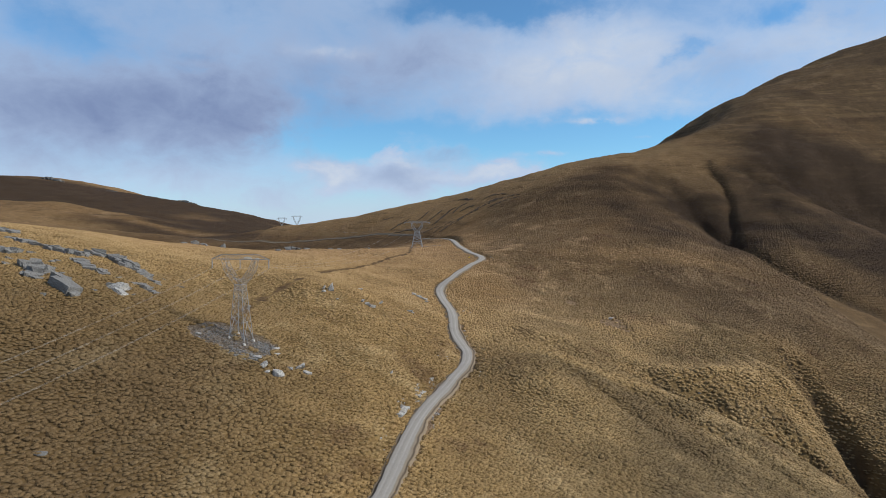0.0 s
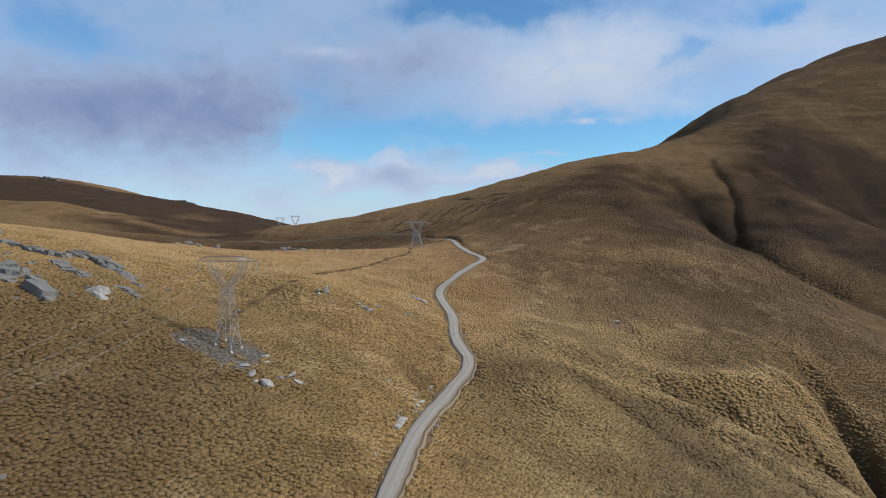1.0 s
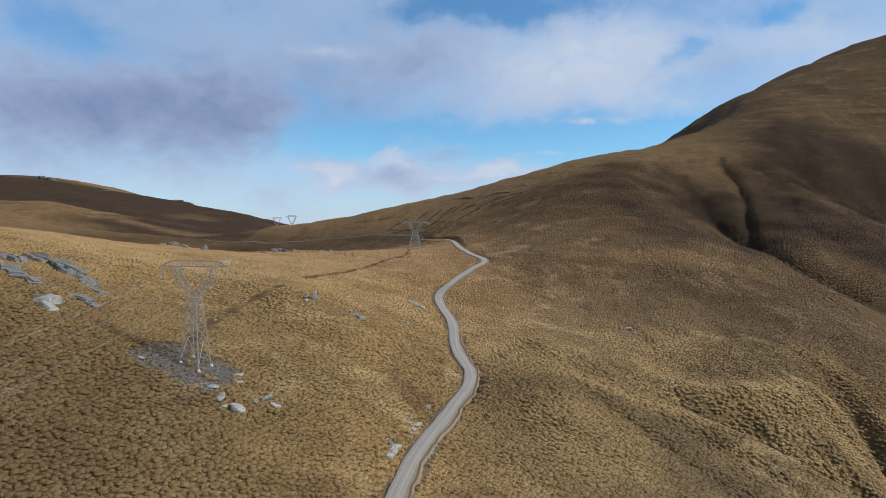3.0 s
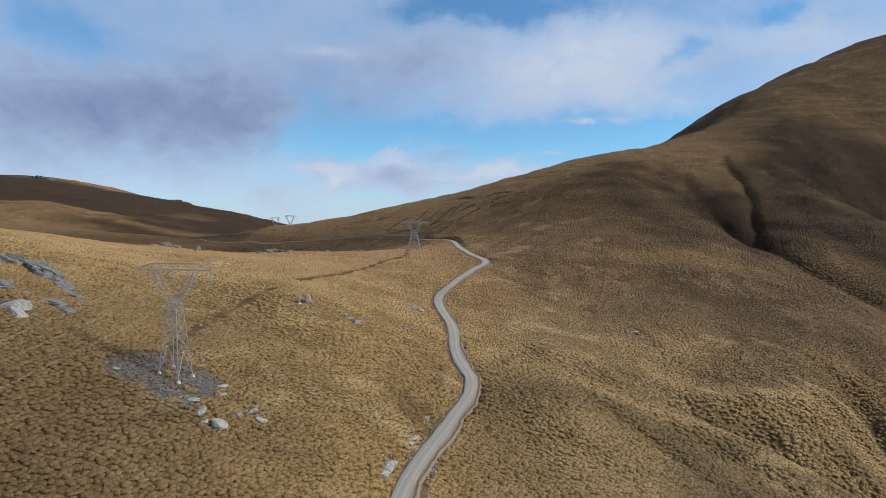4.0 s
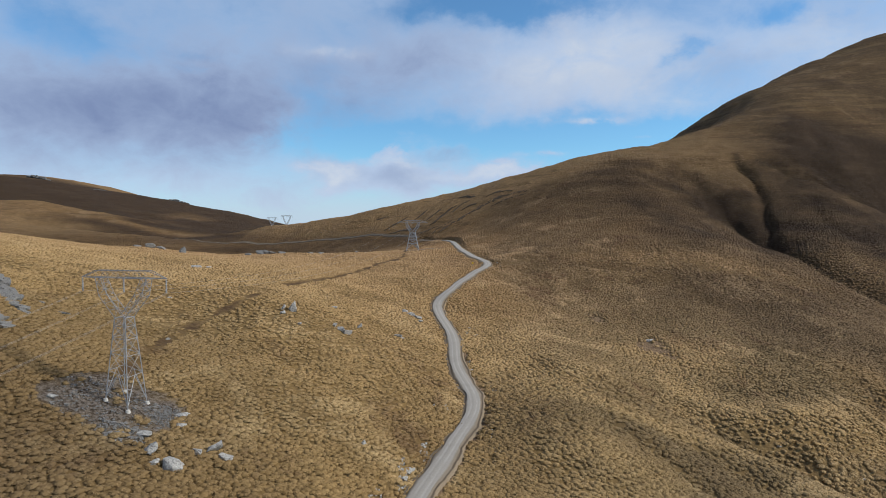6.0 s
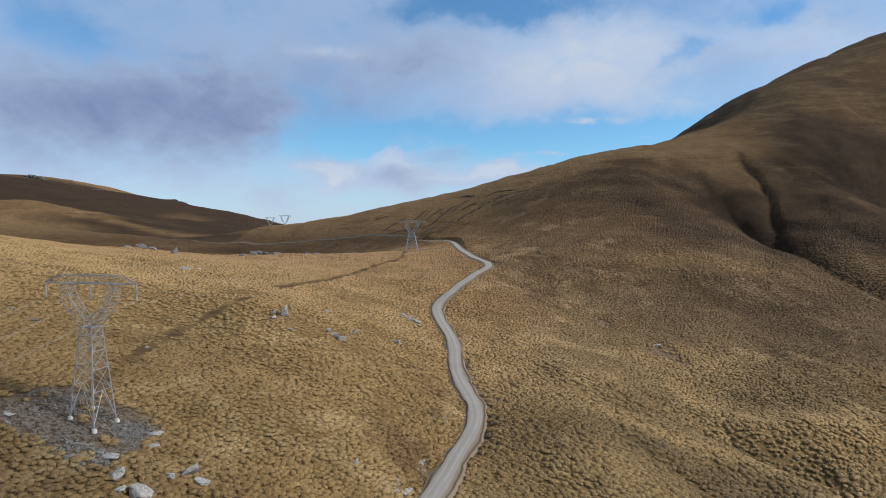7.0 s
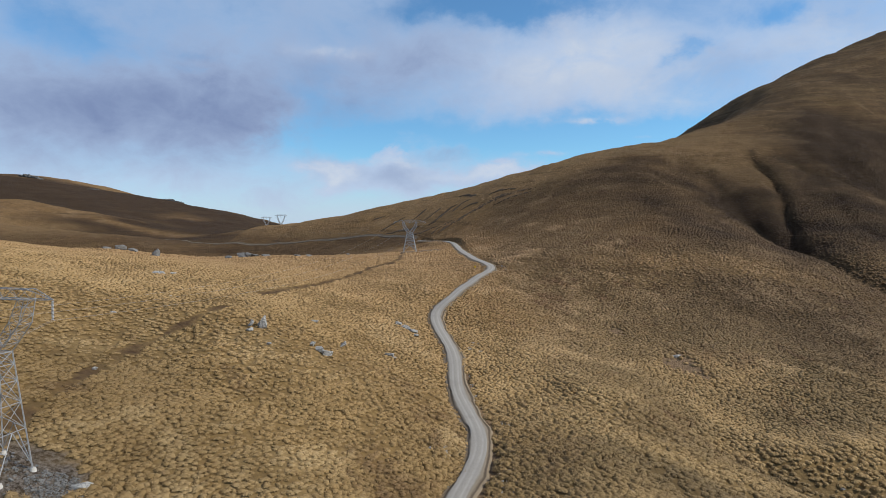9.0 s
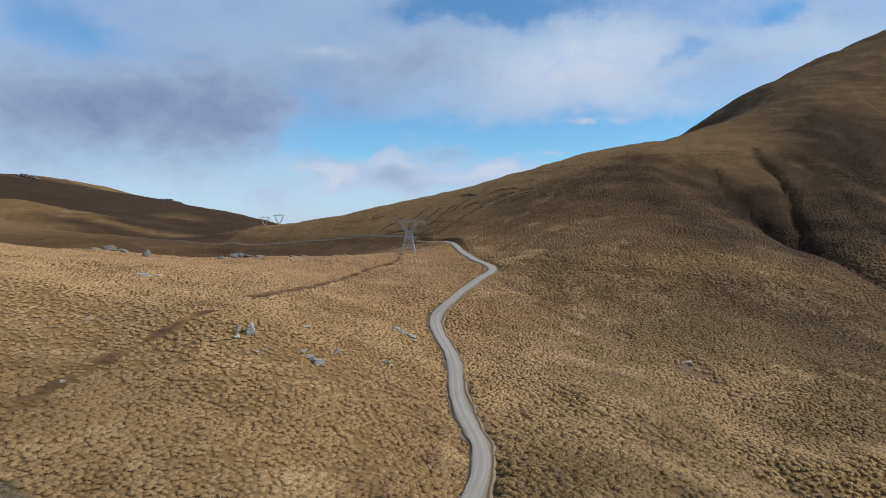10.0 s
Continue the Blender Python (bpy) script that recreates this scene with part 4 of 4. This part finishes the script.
            bar(bm, (xa, s, top_h), (xb, s * 0.7, cap), 0.06 * k) if i % 2 else bar(bm, (xa, s * 0.7, cap), (xb, s, top_h), 0.06 * k)
    for i in range(n + 1):
        xa = -flat + 2 * flat * i / n
        bar(bm, (xa, -deep, top_h), (xa, deep, top_h), 0.06 * k)
        bar(bm, (xa, -deep * 0.7, cap), (xa, deep * 0.7, cap), 0.06 * k)
    part("crossarm", bm, STEEL, ob)
    for side in (-1, 1):
        bm = bmesh.new()
        tip = Vector((side * arm, 0, top_h))
        for s in (-deep, deep):
            bar(bm, (side * flat, s, top_h), tip, 0.14 * k)
            bar(bm, (side * flat, s * 0.7, cap), tip, 0.12 * k)
            for f in (0.35, 0.7):
                a, b = Vector((side * flat, s, top_h)).lerp(tip, f), Vector((side * flat, s * 0.7, cap)).lerp(tip, f)
                bar(bm, a, b, 0.06 * k)
        part("arm_tip", bm, STEEL, ob)
    ends = []
    for xx in (-arm + 0.2, 0, arm - 0.2):
        drop = strings
        runs = [((xx, sy * 0.8, top_h - 0.15), (xx, sy * (0.8 + drop), top_h - 0.7)) for sy in (-1, 1)] if strain else \
            [((xx, 0, top_h - 0.15), (xx, 0, top_h - 0.15 - drop))]
        for a, b in runs:
            part("insulator_string", discs(a, b, 14, 0.19, 0.07), GLASS_INS, ob, "grey string of insulator discs")
        ends.append(m @ Vector((xx, 0, top_h - (0.7 if strain else drop + 0.2))))
    return ob, ends


P1, ends_1 = pylon(*TOWER_1, -13, 2.35, 1.1, 15.3, 22.4, 9.0, 5.3, 2.4,
                   "tall galvanised steel lattice pylon on a bare rocky pad", k=0.72)
P2, ends_2 = pylon(*TOWER_2, 0, 4.4, 1.8, 13.0, 20.2, 10.7, 5.0, 2.6,
                   "squat grey steel strain pylon with wide crossarm beside the road", strain=True, k=1.5)
P3, ends_3 = pylon(*TOWER_3, 10, 2.4, 1.0, 9.5, 22.0, 8.4, 6.0, 2.4,
                   "distant steel lattice pylon standing behind the ridge", k=2.2)
P4, ends_4 = pylon(-296, 1100, 10, 2.4, 1.0, 9.5, 22.5, 8.8, 6.2, 2.4,
                   "faint distant steel lattice pylon far behind the ridge", k=2.0)


def cable(a, b, sag, radius, label):
    """A hanging cable between two points."""
    n = 48
    a, b = Vector(a), Vector(b)
    run = (b - a).normalized()
    side = Vector((run.y, -run.x, 0)).normalized() * radius
    v, f = [], []
    for i in range(n + 1):
        t = i / n
        p = a.lerp(b, t) - Vector((0, 0, sag * 4 * t * (1 - t)))
        for ang in (0.5, 2.6, 4.7):
            v.append(p + side * math.cos(ang) + Vector((0, 0, radius * math.sin(ang))))
    for i in range(n):
        for k in range(3):
            f.append((i * 3 + k, i * 3 + (k + 1) % 3, i * 3 + 3 + (k + 1) % 3, i * 3 + 3 + k))
    tagged(new("power_cable", fast_mesh("power_cable", [tuple(q) for q in v], f, WIRE)), label, "cable", "power line cables")


for i, e in enumerate(ends_1):
    for off in (-0.22, 0.22):
        o = Vector((off, 0, 0))
        cable(e + o, e + o + Vector((-64 + (i - 1) * 1.0, -180, -29)), 6.5, 0.018, "thin twin aluminium power cable hanging from the pylon")
        cable(e + o, ends_2[i] + o, 9.0, 0.010, "thin twin aluminium power cable strung between pylons")
for a, b in zip(ends_2, ends_3):
    cable(a, b, 14.0, 0.014, "thin aluminium power cable crossing the valley")


# ------------------------------------------------------------------ rocks
def rock_mesh(seed, mat, w, d, h, rough=0.05, flat=False):
    """A faceted block of schist, w x d x h metres, origin at its foot."""
    rng = random.Random(seed)
    bm = bmesh.new()
    if flat:                                  # a broken plate: the corners of a skewed box and a few more
        skew = rng.uniform(-0.25, 0.25)
        for sx in (-1, 1):
            for sy in (-1, 1):
                for sz in (-1, 1):
                    j = [rng.uniform(0.68, 1.08) for _ in range(3)]
                    bm.verts.new((sx * j[0] * w / 2 + sz * skew * w * 0.3, sy * j[1] * d / 2, sz * j[2] * h / 2 + h * 0.25))
        for sx in (-1, 1):
            bm.verts.new((sx * w * rng.uniform(0.45, 0.62), rng.uniform(-0.3, 0.3) * d, rng.uniform(0, 0.4) * h))
    for _ in range(0 if flat else 15):
        a, b = rng.uniform(0, 2 * math.pi), rng.uniform(-1, 1)
        c = math.sqrt(1 - b * b)
        q = [c * math.cos(a), c * math.sin(a), b]
        big = max(abs(t) for t in q)
        q = [t / (big ** 0.65) for t in q]
        bm.verts.new((q[0] * w / 2, q[1] * d / 2, q[2] * h / 2 + h * 0.30))
    bmesh.ops.convex_hull(bm, input=bm.verts)
    for v in [v for v in bm.verts if not v.link_faces]:
        bm.verts.remove(v)
    bmesh.ops.subdivide_edges(bm, edges=bm.edges[:], cuts=2, use_grid_fill=True)
    if h > 0.8 * w:                           # upright stones narrow towards the top
        for v in bm.verts:
            t = max(0.0, v.co.z / h)
            v.co.x = v.co.x * (1.2 - 1.0 * min(t, 1.0)) + w * 0.22 * t
            v.co.y *= 1.2 - 1.0 * min(t, 1.0)
    size = (w * d * h) ** (1 / 3)
    for v in bm.verts:
        n = noise.noise(v.co * (1.6 / size) + Vector((seed, 0, 0))) + 0.5 * noise.noise(v.co * (4.5 / size) + Vector((0, seed, 0)))
        v.co += v.co.normalized() * size * rough * n
    return mesh_of("rock", bm, mat)


def boulder(seed, x, y, w, d, h, turn, tilt, label, mat=None, group=""):
    w, d, h = w * 0.95, d * 0.95, h * 1.0
    ob = new("boulder", rock_mesh(seed, mat or SCHIST, w, d, h))
    ob.matrix_world = pose(x, y, ground_z(x, y) + 0.02 * h, tilt * 0.4, tilt, turn)
    return tagged(ob, label, "rock", group)


# the outcrop on the shoulder: slabs dipping one way
outcrop = thing("rock_outcrop", -108, 180, ground_z(-108, 180), 0, "broken grey schist outcrop of tilted slabs in golden tussock", "rock")
rng = random.Random(7)


def slab(x, y, w, d, h, turn, tilt, mat=None):
    ob = part("slab", rock_mesh(rng.randint(1, 9999), mat or SCHIST, w, d, h, 0.11, True), SCHIST, outcrop)
    ob.matrix_parent_inverse = outcrop.matrix_world.inverted()
    ob.matrix_basis = pose(x, y, ground_z(x, y) + 0.05 * h, -8, tilt, turn)


# each ledge: centre, length, width, height, bearing of its length, blocks along and across
for x, y, lng, wid, hgt, turn, along, across in (
        (-115, 169, 9.5, 6.0, 2.6, -35, 4, 2), (-112, 163, 6.0, 3.0, 1.6, -30, 3, 1),
        (-127, 201, 14, 5.0, 2.2, -12, 6, 2), (-121, 209, 7.5, 5.0, 3.0, -15, 3, 2),
        (-110, 205, 13, 5.5, 2.4, -38, 5, 3), (-101, 198, 11, 3.5, 1.5, -38, 5, 2), (-93.5, 191.5, 8, 2.2, 0.8, -38, 5, 1),
        (-89.5, 180, 8.5, 3.0, 1.0, -30, 5, 1), (-112, 186, 12, 3.0, 1.4, -40, 6, 1), (-104, 182, 5, 2.5, 1.2, -40, 3, 1),
        (-137, 187, 8, 4.0, 2.0, -20, 4, 2), (-175, 241, 10, 4.0, 1.8, -15, 4, 1), (-150, 217, 14, 3.0, 1.6, -25, 6, 1),
        (-158, 222, 8, 3.0, 1.6, -10, 4, 1)):
    c, s_ = math.cos(radians(turn)), math.sin(radians(turn))
    for i in range(along):
        for j in range(across):
            u = ((i + 0.5) / along - 0.5) * lng + rng.uniform(-0.4, 0.4)
            v = ((j + 0.5) / across - 0.5) * wid + rng.uniform(-0.4, 0.4)
            slab(x + u * c - v * s_, y + u * s_ + v * c, lng / along * rng.uniform(1.2, 2.0), wid / across * rng.uniform(0.9, 1.5),
                 hgt * rng.uniform(0.6, 1.25), turn + rng.uniform(-35, 35), rng.uniform(4, 24))
# the large leaning slabs in front
slab(-101.8, 160.0, 8.6, 4.6, 3.2, -24, 24)
slab(-104.5, 162.5, 4.6, 3.6, 3.4, -10, 18)
slab(-98.6, 158.4, 4.2, 3.2, 1.6, -30, 22)
slab(-92.8, 171.2, 3.6, 4.4, 3.0, -15, 20, PALE)
slab(-91.0, 168.2, 4.6, 2.4, 1.4, -28, 22, PALE)
slab(-95.2, 171.0, 2.4, 2.0, 1.5, 10, 12)
for _ in range(26):
    x, y = rng.uniform(-132, -86), rng.uniform(148, 204)
    slab(x, y, rng.uniform(1.0, 2.6), rng.uniform(0.9, 1.9), rng.uniform(0.6, 1.1), rng.uniform(0, 90), rng.uniform(0, 25))

LONE = "weathered grey schist boulder standing among tussocks"
# x, y, width, depth, height, turn, tilt
NEAR_STONES = (
    (-43.6, 155.6, 4.4, 3.0, 1.9, 10, 14), (-45.8, 155.0, 2.0, 1.4, 1.0, 50, 5), (-39.4, 163.2, 3.0, 2.6, 2.9, 20, 8), (-37.2, 162.6, 2.8, 2.0, 1.5, 0, 4),
    (-47.6, 157.2, 2.5, 2.0, 2.1, 30, 8), (-41.6, 161.0, 2.2, 1.6, 1.0, 0, 0), (-16, 183, 1.5, 1.2, 1.3, 0, 0),
    (-71, 104, 3.0, 1.6, 0.8, 10, 0),
)
KNOLL_STONES = (
    (-46.4, 246, 2.6, 2.2, 4.0, 20, 4), (-48.8, 245, 1.9, 1.7, 2.3, -10, -6), (-48.4, 242.5, 1.8, 1.5, 1.1, 40, 0),
    (-31, 244, 2.8, 2.2, 1.7, 0, 10), (-29, 243, 3.2, 2.2, 1.9, 40, 15), (-33, 245.5, 2.0, 1.6, 1.4, 10, 0),
    (-27, 255, 2.4, 2.0, 2.2, 15, 12), (-15, 266, 3.4, 2.4, 1.3, 0, 8),
)
ROADSIDE_STONES = (
    (-13.5, 265, 2.0, 1.6, 0.9, 50, 0), (-37, 266, 2.8, 2.2, 1.1, 0, 0), (-42, 237, 1.3, 1.0, 0.7, 0, 0),
    (-12, 296, 4.2, 2.0, 1.8, -20, 12), (-9.5, 294, 4.0, 2.2, 1.6, -25, 12), (-14.5, 298, 2.6, 2.2, 1.8, 10, 0),
    (-8, 291, 2.2, 1.5, 1.1, 0, 0), (-2, 216, 1.5, 1.2, 1.0, 0, 0),
)
SLOPE_STONES = (
    (-96, 294, 4.6, 3.0, 1.4, 0, 6), (-92, 296, 2.6, 2.0, 1.0, 30, 0), (-78, 262, 2.2, 1.6, 0.8, 0, 0),
    (-67, 206, 1.4, 1.0, 0.6, 0, 0), (-82, 240, 2.0, 1.4, 0.6, 0, 0), (38, 206, 1.8, 1.4, 0.7, 0, 0),
    (87, 309, 3.4, 1.6, 1.2, 10, 0), (106, 245, 1.6, 1.2, 0.9, 0, 0), (131, 243, 2.6, 1.0, 0.6, -15, 0),
)
for i, (x, y, w, d, h, turn, tilt) in enumerate(NEAR_STONES + KNOLL_STONES + ROADSIDE_STONES + SLOPE_STONES):
    boulder(100 + i, x, y, w, d, h, turn, tilt, LONE, GREY if y > 110 else SCHIST, group="boulders on the slope")
CREST = "pale grey rock standing on the grassy skyline"
for i, (x, y, w, d, h) in enumerate(((-104, 402, 6, 4, 3.4), (-100, 403, 5, 4, 3.0), (-97, 402, 5, 3, 1.8), (-110, 400, 4, 3, 1.8),
                                     (-92, 404, 5, 3, 1.4), (-146, 396, 4.2, 3.0, 5.0), (-166, 400, 6, 4, 3.6), (-160, 401, 6, 4, 2.2),
                                     (-172, 398, 5, 3, 1.6), (-78, 415, 4, 3, 1.6), (-72, 416, 4, 3, 1.6), (-54, 435, 3, 2, 1.6))):
    boulder(200 + i, x, y, w, d, h, i * 37 % 60, 8, CREST, SCHIST, group="rocks on the crest")
TOR = "dark rock tor on the distant misty ridge"
for i, (x, y, w, h) in enumerate(((-1120, 1712, 34, 10), (-1098, 1712, 30, 8), (-772, 1800, 34, 7), (-752, 1803, 24, 4), (-965, 1750, 26, 3))):
    for j in range(4):
        boulder(300 + 9 * i + j, x + (j - 1.5) * w * 0.28, y - 3 + j, w * 0.42, 12, h * (0.7 + 0.3 * (j * 7 % 3)), 10, 4, TOR, DARKROCK, group="tors on the far ridge")


def make_rubble(name, places, label, seed, mat):
    """Loose stones strewn over oval places: x, y, half widths, count, size."""
    rg = np.random.RandomState(seed)
    verts, faces, base = [], [], 0
    cube = np.array([(a, b, c) for a in (-1, 1) for b in (-1, 1) for c in (-1, 1)], float)
    quads = np.array([(0, 1, 3, 2), (4, 6, 7, 5), (0, 4, 5, 1), (2, 3, 7, 6), (0, 2, 6, 4), (1, 5, 7, 3)])
    for x, y, rx, ry, count, size in places:
        a, r = rg.uniform(0, 2 * math.pi, count), np.sqrt(rg.rand(count))
        px, py = x + rx * r * np.cos(a), y + ry * r * np.sin(a)
        pz = height(px, py)
        for i in range(count):
            s = size * rg.uniform(0.35, 1.0) ** 1.5
            q = cube * rg.uniform(0.5, 1.0, (8, 3)) * (s * 0.6, s * 0.45, s * 0.32)
            m = np.array(Euler((rg.uniform(-0.5, 0.5), rg.uniform(-0.5, 0.5), rg.uniform(0, 6))).to_matrix())
            verts.append(q @ m.T + (px[i], py[i], pz[i] + s * 0.08))
            faces.append(quads + base)
            base += 8
    me = fast_mesh(name, np.vstack(verts), np.vstack(faces), mat, False)
    tagged(new(name, me), label, "stones", kind="stuff")


make_rubble("pad_rubble", ((-58, 164, 10, 7, 420, 0.55), (-49.5, 167.5, 4.0, 3.2, 620, 0.42), (-53, 159, 4, 2.5, 120, 0.8), (-64, 170, 5, 4, 60, 0.6)),
            "loose grey stones strewn on the bare pad", 61, SCHIST)
for i, (x, y, w, d, turn) in enumerate(((-47.6, 169.5, 3.4, 1.8, 20), (-50.2, 160.5, 2.8, 1.8, -10), (-46.6, 166.2, 2.4, 1.6, 40), (-66.5, 161.5, 2.4, 1.2, 0))):
    boulder(450 + i, x, y, w, d, 0.7, turn, 4, "pale flat stone slab on the bare pad", GREY, "slabs on the pad")
make_rubble("road_rubble", ((-11.8, 167, 1.6, 5.5, 110, 0.8), (-7.5, 180, 1.3, 7, 90, 0.9), (-3.5, 192, 1.2, 6, 80, 0.9), (-14, 150, 2, 5, 40, 0.7),
                            (2, 214, 1.2, 8, 120, 0.9), (13.5, 208, 1.3, 14, 90, 0.6), (-2, 172, 1.5, 12, 110, 0.7), (16, 232, 1.3, 12, 80, 0.6),
                            (10, 262, 1.2, 12, 60, 0.6), (32, 398, 2, 10, 40, 0.6), (12, 292, 3, 5, 40, 1.0)),
            "pale broken rock and gravel spilled along the road cuttings", 62, PALE)
for i, (x, y, w, d, h, turn) in enumerate(((-12.6, 163.5, 5.0, 2.8, 2.0, 72), (-11.7, 167.4, 5.2, 3.0, 2.6, 76), (-10.6, 171.2, 3.6, 2.2, 1.6, 74), (-7.6, 181, 3.0, 1.8, 1.4, 70), (-6.4, 185.2, 3.4, 1.8, 1.5, 68))):
    boulder(400 + i, x, y, w, d, h, turn, 10, "pale freshly broken rock in the road cutting", PALE, "broken rocks by the road")


# ------------------------------------------------------------------ road marker
def road_marker(x, y):
    ob = thing("road_marker", x, y, ground_z(x, y), 12, "yellow warning sign on a wooden post beside the road", "sign")
    bm = bmesh.new()
    bmesh.ops.create_cone(bm, cap_ends=True, segments=10, radius1=0.09, radius2=0.08, depth=2.6, matrix=Matrix.Translation((0, 0, 1.2)))
    part("post", bm, WOOD, ob)
    bm = bmesh.new()
    bmesh.ops.create_cube(bm, size=1.0, matrix=Matrix.Translation((0, -0.12, 2.2)) @ Matrix.Rotation(radians(45), 4, "Y") @ Matrix.Diagonal((0.95, 0.04, 0.95, 1)))
    bmesh.ops.bevel(bm, geom=[e for e in bm.edges if abs(e.verts[0].co.y - e.verts[1].co.y) > 0.02], offset=0.08, segments=3, affect="EDGES")
    part("panel", bm, YELLOW, ob, "yellow diamond panel")


road_marker(17.0, 389.0)
